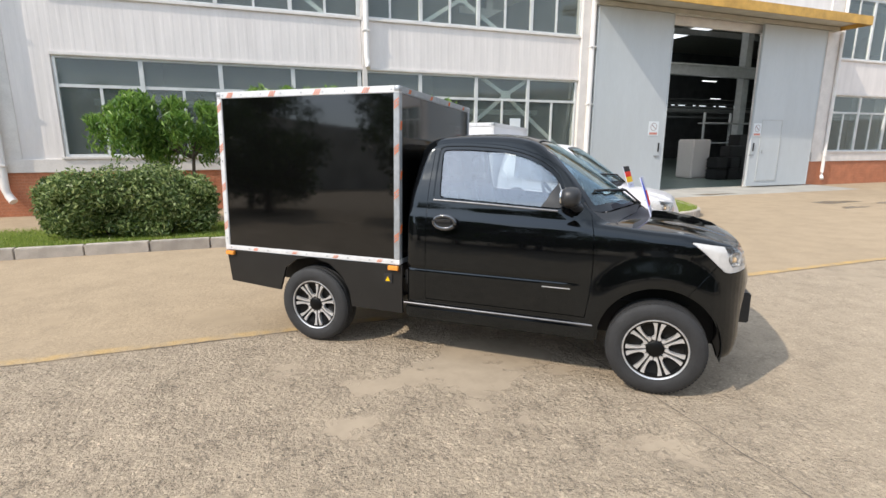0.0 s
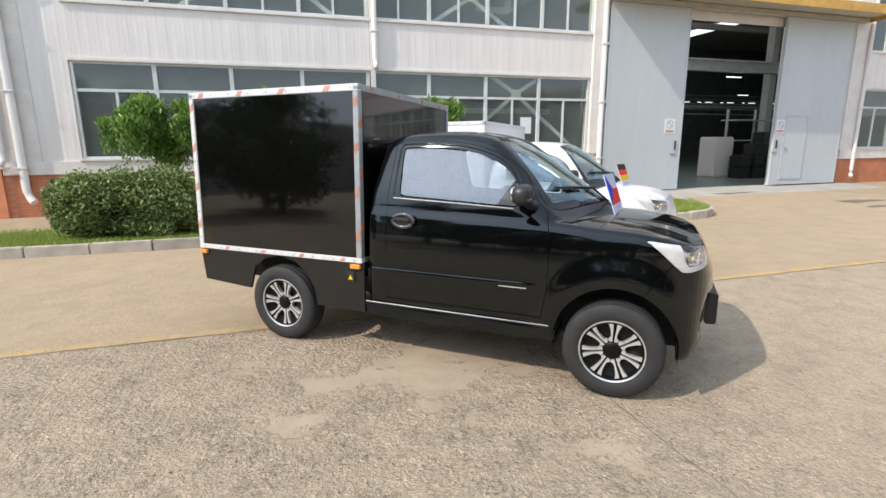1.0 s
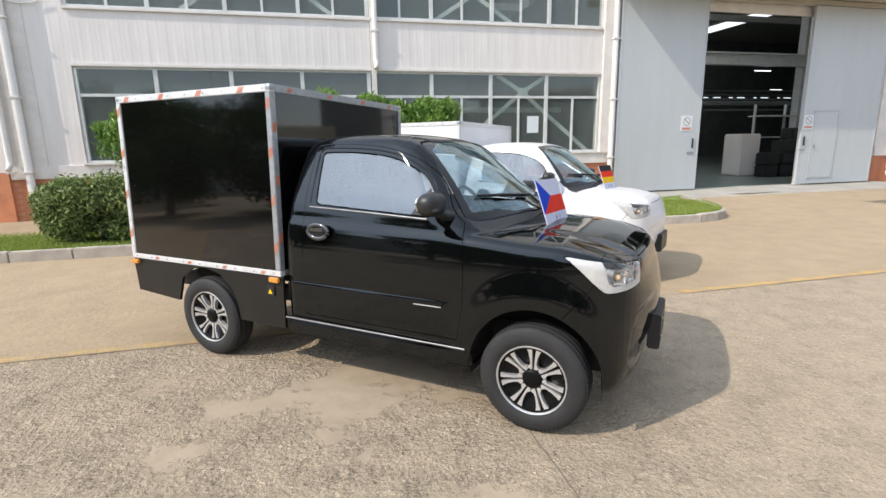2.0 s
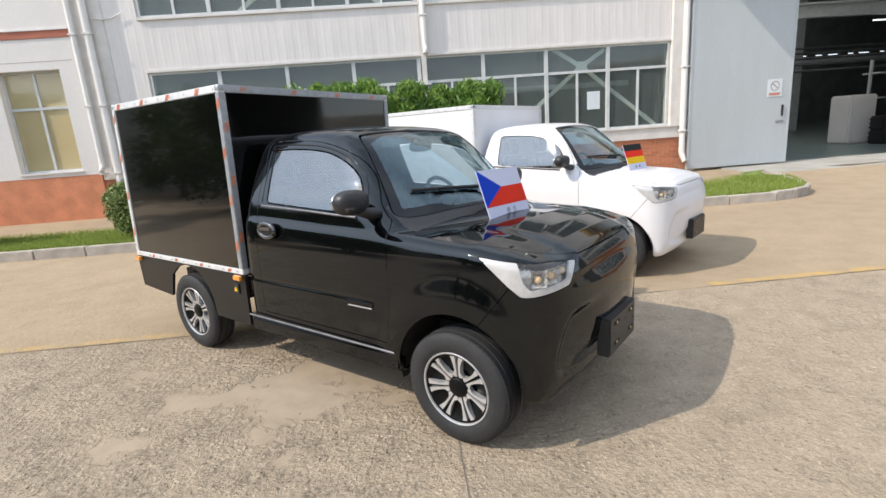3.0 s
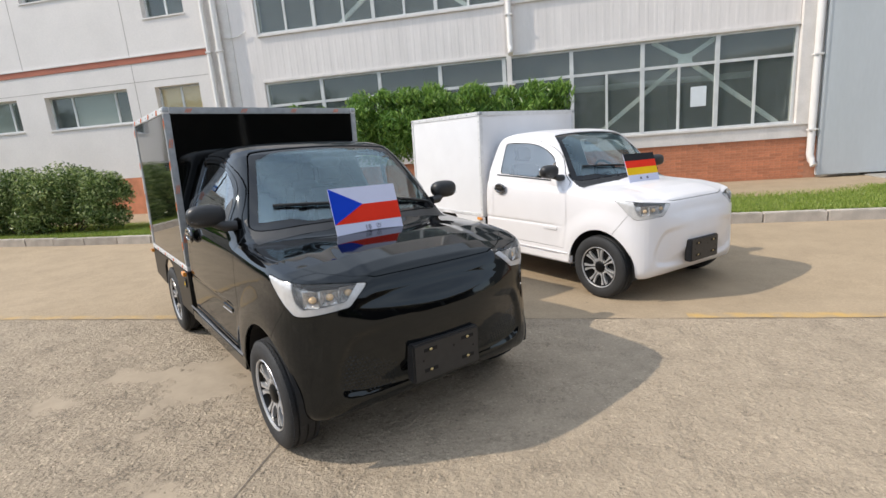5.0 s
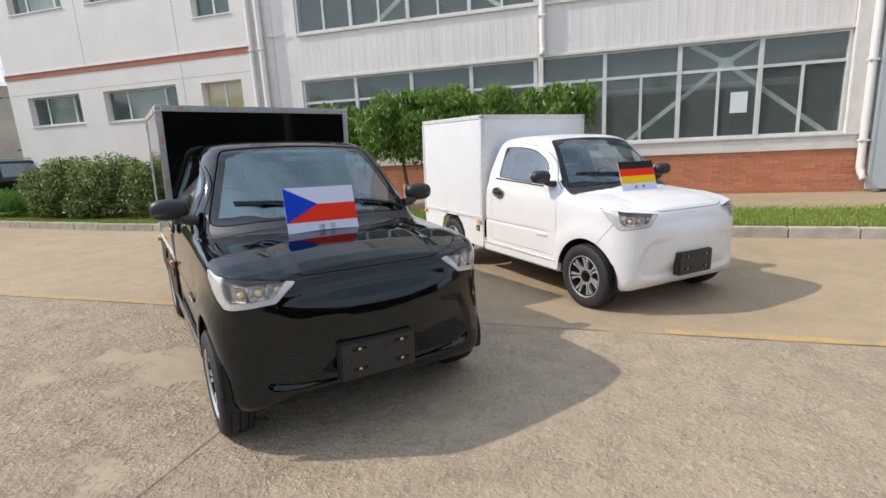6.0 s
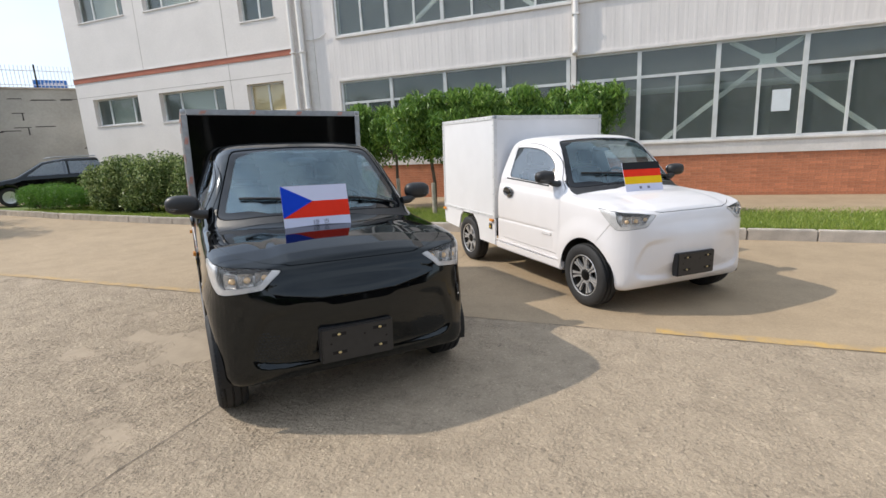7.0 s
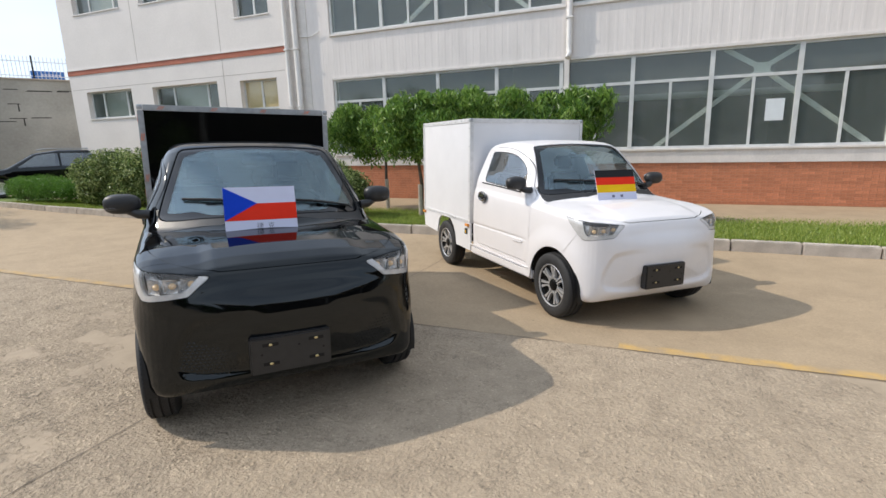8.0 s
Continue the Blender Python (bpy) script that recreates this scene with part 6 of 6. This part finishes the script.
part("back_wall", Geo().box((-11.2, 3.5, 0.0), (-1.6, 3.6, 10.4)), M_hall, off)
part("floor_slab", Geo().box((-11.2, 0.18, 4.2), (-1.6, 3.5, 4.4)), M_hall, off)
part("joint", Geo().box((-4.0, -0.0825, 1.0), (-3.985, -0.0805, 4.16)).box((-7.75, -0.0825, 4.37), (-7.735, -0.0805, 10.2)).box((-4.0, -0.0825, 4.37), (-3.985, -0.0805, 10.2)).box((-11.3, -0.0825, 3.66), (-1.6, -0.0805, 3.672)), M_kerb, off)
for i, (x0, x1, z0, z1) in enumerate(holes):
    f = Geo()
    yy = 0.08
    for a, b, c, e in ((x0, x1, z0, z0 + 0.05), (x0, x1, z1 - 0.05, z1), (x0, x0 + 0.05, z0 + 0.05, z1 - 0.05), (x1 - 0.05, x1, z0 + 0.05, z1 - 0.05)):
        f.box((a, yy, c), (b, yy + 0.06, e))
    n = 3 if x1 - x0 > 1.8 else 2
    for j in range(1, n):
        c = x0 + (x1 - x0) * ((0.28, 0.80)[j - 1] if n == 3 else 0.5)
        f.box((c - 0.03, yy + 0.005, z0 + 0.05), (c + 0.03, yy + 0.055, z1 - 0.05))
    if i == 2:
        f.box((x0 + 0.05, yy + 0.002, 2.60), (x1 - 0.05, yy + 0.058, 2.66))
    w = part("window", f, M_frame, off, "white sliding office window")
    pane = part("pane", Geo().box((x0 + 0.04, yy + 0.028, z0 + 0.04), (x1 - 0.04, yy + 0.034, z1 - 0.04)), M_clearglass if i == 2 else M_winglass, w)
    pane.visible_shadow = False
    part("sill", Geo().box((x0 - 0.03, -0.11, z0 - 0.045), (x1 + 0.03, 0.08, z0 - 0.001), None, 0.005), M_trim, w)
    if i in (0, 1, 3, 4):
        part("curtain", Geo().box((x0 + (x1 - x0) * 0.27, 0.20, z0 + 0.03), (x0 + (x1 - x0) * 0.79, 0.21, z1 + 0.05)), M_curtain, w, "drawn grey curtain")
    if i == 2:
        part("blind", Geo().box((x0 + 0.05, 0.119, z0 + 0.05), (x1 - 0.05, 0.122, z1 - 0.05)), M_blind, w, "drawn cream blind")

# ---- far end of the yard: rendered wall, fence, sign, parked car ----
END = pose(-27.5, 4.0, -0.02, 0, 0, 84)
wall = thing("boundary_wall", "tall grey rendered boundary wall with a fence on top", "wall", END, "", "structure")
part("wall", Geo().box((-30, -0.2, -0.3), (30, 0.2, 4.86)), M_wallgrey, wall)
part("coping", Geo().box((-30, -0.27, 4.86), (30, 0.27, 4.93), None, 0.02), M_kerb, wall)
g = Geo()
for i in range(240):
    x = -18 + i * 0.15
    g.box((x - 0.012, -0.012, 4.93), (x + 0.012, 0.012, 5.95))
g.box((-18, -0.015, 5.05), (18, 0.015, 5.08)).box((-18, -0.015, 5.70), (18, 0.015, 5.73))
tagged(part("railing", g, M_fence, wall, "white steel railing"), kind="stuff")
for i in range(13):
    part("fence_post", Geo().box((-18 + i * 3 - 0.035, -0.035, 4.93), (-18 + i * 3 + 0.035, 0.035, 6.0)), M_under, wall)
rnd = random.Random(21)
for i in range(44):
    x, z = rnd.uniform(-8, 9), rnd.choice((2.0, 3.0, 3.75, 4.35)) + rnd.uniform(-0.12, 0.12)
    w, h = rnd.uniform(0.15, 1.1), rnd.uniform(0.03, 0.07)
    g = Geo().prism([(-w / 2, -h / 2), (w / 2, -h * 0.3), (w * 0.42, h / 2), (-w * 0.4, h * 0.4)], 'y', -0.004, 0.002, pose(x, -0.2, z))
    if i % 3 == 0:
        g.prism([(-0.03, -0.35), (0.03, -0.33), (0.02, 0.0), (-0.02, 0.0)], 'y', -0.004, 0.002, pose(x + w * 0.3, -0.2, z))
    part("crack", g, M_under, wall, "dark crack in the render")
sg = thing("road_sign", "blue board with white writing beyond the wall", "sign", END @ pose(3.75, 3.0, 0))
part("board", Geo().box((-0.72, -0.03, 5.15), (0.72, 0.03, 5.66), None, 0.01), M_signblue, sg)
for i in range(6):
    part("text_bar", Geo().box((-0.30 + i * 0.15, -0.036, 5.38), (-0.19 + i * 0.15, -0.031, 5.52)), M_board, sg)
for x in (-0.6, 0.6):
    part("post", Geo().tube([(x, 0.0, -0.2), (x, 0.0, 5.2)], 0.05, 8), M_galv, sg, "", 60)


def parked_car(m):
    """A dark estate car seen from the side, behind the low hedge."""
    t = thing("parked_car", "black estate car parked by the boundary wall", "car", m)
    prof = [(-2.3, 0.35), (2.25, 0.32), (2.32, 0.62), (2.2, 0.80), (1.15, 0.98), (0.35, 1.46), (-0.4, 1.58), (-1.6, 1.55), (-2.15, 1.30), (-2.36, 0.95), (-2.36, 0.5)]

    def fld(x, y, z):
        y = np.abs(y)
        d = smax(poly_sd(x, z, prof), poly_sd(y, z, [(-0.1, 0.2), (0.85, 0.2), (0.9, 0.6), (0.88, 0.95), (0.66, 1.5), (0.55, 1.62), (-0.1, 1.62)]), 0.12)
        for c in (-1.42, 1.40):
            d = np.maximum(d, 0.37 - np.sqrt((x - c) ** 2 + (z - 0.33) ** 2 + np.maximum(0.6 - y, 0) ** 2 * 9))
        return d

    V, F = net_mesh(fld, (-2.5, -1.0, 0.2), (2.45, 1.0, 1.7), 0.05)
    wins = [[(-2.05, 1.02), (-1.45, 1.01), (-1.45, 1.42), (-1.85, 1.36)], [(-1.38, 1.01), (-0.42, 1.0), (-0.42, 1.46), (-1.38, 1.43)], [(-0.35, 1.0), (0.85, 1.0), (0.30, 1.38), (-0.05, 1.45), (-0.35, 1.46)]]
    body = Geo()
    for k, w in enumerate(wins):
        sd = np.where(np.abs(V[:, 1]) > 0.4, poly_sd(V[:, 0], V[:, 2], w), 1.0)
        gv, gf = clip(V, F, -sd)
        V, F = clip(V, F, sd)
        for s in (-1, 1):
            ids, inv = np.unique(gf[(gv[gf][:, :, 1].mean(1) * s) > 0], return_inverse=True)
            W, ff = shell(gv[ids], inv.reshape(-1, 3), 0.01)
            me = bpy.data.meshes.new("side_window")
            me.from_pydata(W.tolist(), [], ff)
            me.materials.append(M_carglass)
            ob = new("side_window", me)
            ob.parent = t
    W, ff = shell(V, F, 0.015)
    me = bpy.data.meshes.new("body")
    me.from_pydata(W.tolist(), [], ff)
    me.materials.append(M_black)
    me.polygons.foreach_set("use_smooth", [True] * len(me.polygons))
    me.set_sharp_from_angle(angle=radians(40))
    ob = new("body", me)
    ob.parent = t
    for x in (-1.42, 1.40):
        for s in (-1, 1):
            w = part("wheel", Geo().lathe([(0.21, -0.09), (0.30, -0.10), (0.33, -0.07), (0.33, 0.07), (0.30, 0.10), (0.21, 0.09)], pose(x, s * 0.76, 0.33), 32), M_tyre, t, "", 40)
            part("rim", Geo().lathe([(0.01, -0.08), (0.19, -0.085), (0.215, -0.09), (0.215, 0.09), (0.19, 0.085), (0.01, 0.08)], pose(x, s * 0.76, 0.33), 32), M_alloy, w, "", 40)
    for s in (-1, 1):
        part("tail_lamp", Geo().ball((-2.28, s * 0.72, 1.0), 0.09, 0.12, 0.12, 8, 12, 3), M_signred, t, "red tail lamp", 60)
        part("roof_rail", Geo().tube([(-1.9, s * 0.55, 1.56), (-1.6, s * 0.56, 1.60), (0.0, s * 0.56, 1.62), (0.2, s * 0.55, 1.58)], 0.02, 8), M_galv, t, "", 60)
    return t


parked_car(END @ pose(2.45, -7.9, 0.0, 0, 0, 180))

# ---- out of view behind the camera: trees and added structures the dark panels reflect ----
M_leafdark = leaf_mat("yard_tree_leaves", (0.025, 0.06, 0.012), (0.05, 0.10, 0.02), (0.08, 0.14, 0.03))


def yard_tree(x, y, seed, height, n):
    r = random.Random(seed)
    t = thing("yard_tree", "broad dark green yard tree across the yard", "tree", pose(x, y, 0.0), "trees across the yard")
    tr = part("trunk", Geo().tube([(0, 0, -0.1), (0.05, 0, 1.0), (r.uniform(-0.2, 0.2), 0, height * 0.7)], 0.14, 10, 0.06), M_bark, t, "", 60)
    cs, rs = [], []
    for i in range(22):
        a, d = r.uniform(0, 6.283), 2.1 * r.random() ** 0.6
        cs.append((d * math.cos(a), d * math.sin(a), r.uniform(0.75, height - 0.7)))
        rs.append(r.uniform(0.5, 0.95))
    p, nrm = clumps_points(cs, rs, n, seed, 0.8, 0.2)
    ob = new("crown", leaves_mesh("crown", p, nrm, 0.16, M_leafdark, seed, 0.8, 0.55))
    ob.parent = t


for i in range(14):
    f = 0.13 + 0.87 * i / 13
    yard_tree(-18.5 + 27.0 * f + 1.2 * math.sin(5 * i), 1.5 - 21.0 * f + 9.0 * f * f * 0.6 + 1.0 * math.cos(3 * i), 40 + i, 4.2 + 0.8 * math.sin(2.3 * i), 6500)
# further trees added out of view to darken what the black panels reflect
for i in range(5):
    yard_tree(12.5 + 1.7 * i + 0.8 * math.sin(4 * i), -13.0 + 1.9 * i + 0.7 * math.cos(3 * i), 70 + i, 4.4 + 0.7 * math.sin(1.9 * i), 6000)
for i, (x, y) in enumerate(((-24.0, 0.6), (-21.0, -2.2), (-25.0, -2.4))):
    yard_tree(x, y, 90 + i, 4.8, 6000)
# unseen hall, added as a plain backdrop for the reflections
far_hall = thing("far_hall", "plain grey hall added out of view to close the yard", "building", pose(0, -34, 0, 0, 0, 14), "", "structure")
part("wall", Geo().box((-60, -0.3, -0.3), (60, 0.3, 5.0)), M_wallgrey, far_hall)
part("roof", Geo().box((-60.3, -12.0, 5.0), (60.3, 0.6, 5.3)), M_canopy, far_hall)
# shed added out of view so the black panels reflect a dark interior
shed = thing("unseen_shed", "open shed added out of view as a dark reflection", "shed", pose(21.0, 3.0, 0.0, 0, 0, -14), "", "structure")
part("back_wall", Geo().box((9.0, -11.0, -0.2), (9.2, 11.0, 4.8)), M_hall, shed)
for y in (-11.0, 10.8):
    part("side_wall", Geo().box((0.0, y, -0.2), (9.0, y + 0.2, 4.8)), M_hall, shed)
part("roof", Geo().box((-1.2, -11.4, 4.8), (9.4, 11.4, 5.0)), M_canopy, shed)
for y in (-5.5, 0.0, 5.5):
    part("post", Geo().box((-0.1, y - 0.1, -0.2), (0.1, y + 0.1, 4.8)), M_hall, shed)
# unseen wall, likewise added to close the reflected yard
east_wall = thing("yard_wall", "plain grey wall added out of view to close the yard", "wall", pose(42, -4, 0, 0, 0, 92), "", "structure")
part("wall", Geo().box((-34, -0.2, -0.3), (34, 0.2, 3.2)), M_wallgrey, east_wall)

# ---- bricks of the factory base ----
rb = random.Random(21)
bw, bh = 0.24, 0.066
bg = Geo().box((0, -0.008, 0), (bw - 0.010, 0.0, bh - 0.010), None, 0.0)
brick_mesh = mesh_of("brick", bg.v, bg.f, M_brick)
rest = Geo()
count = 0
for x_from, x_to, z_top in ((-1.5, 13.36, 0.84), (23.2, 30.0, 0.80)):
    rows = int((z_top + 0.12) / bh)
    for j in range(rows):
        z = z_top - (j + 1) * bh
        x = x_from + (0.12 if j % 2 else 0.0)
        while x + bw <= x_to:
            if 8.3 < x < 13.3 and count < 290 and z > -0.05:
                ob = new("brick", brick_mesh)
                ob.parent = fac
                ob.location = (x, -0.008 + rb.uniform(-0.002, 0.002), z)
                count += 1
            else:
                o = rb.uniform(-0.002, 0.002)
                rest.box((x, -0.015 + o, z), (x + bw - 0.010, -0.008, z + bh - 0.010))
            x += bw
tagged(part("brickwork", rest, M_brick, fac, "red brick courses"), kind="stuff")
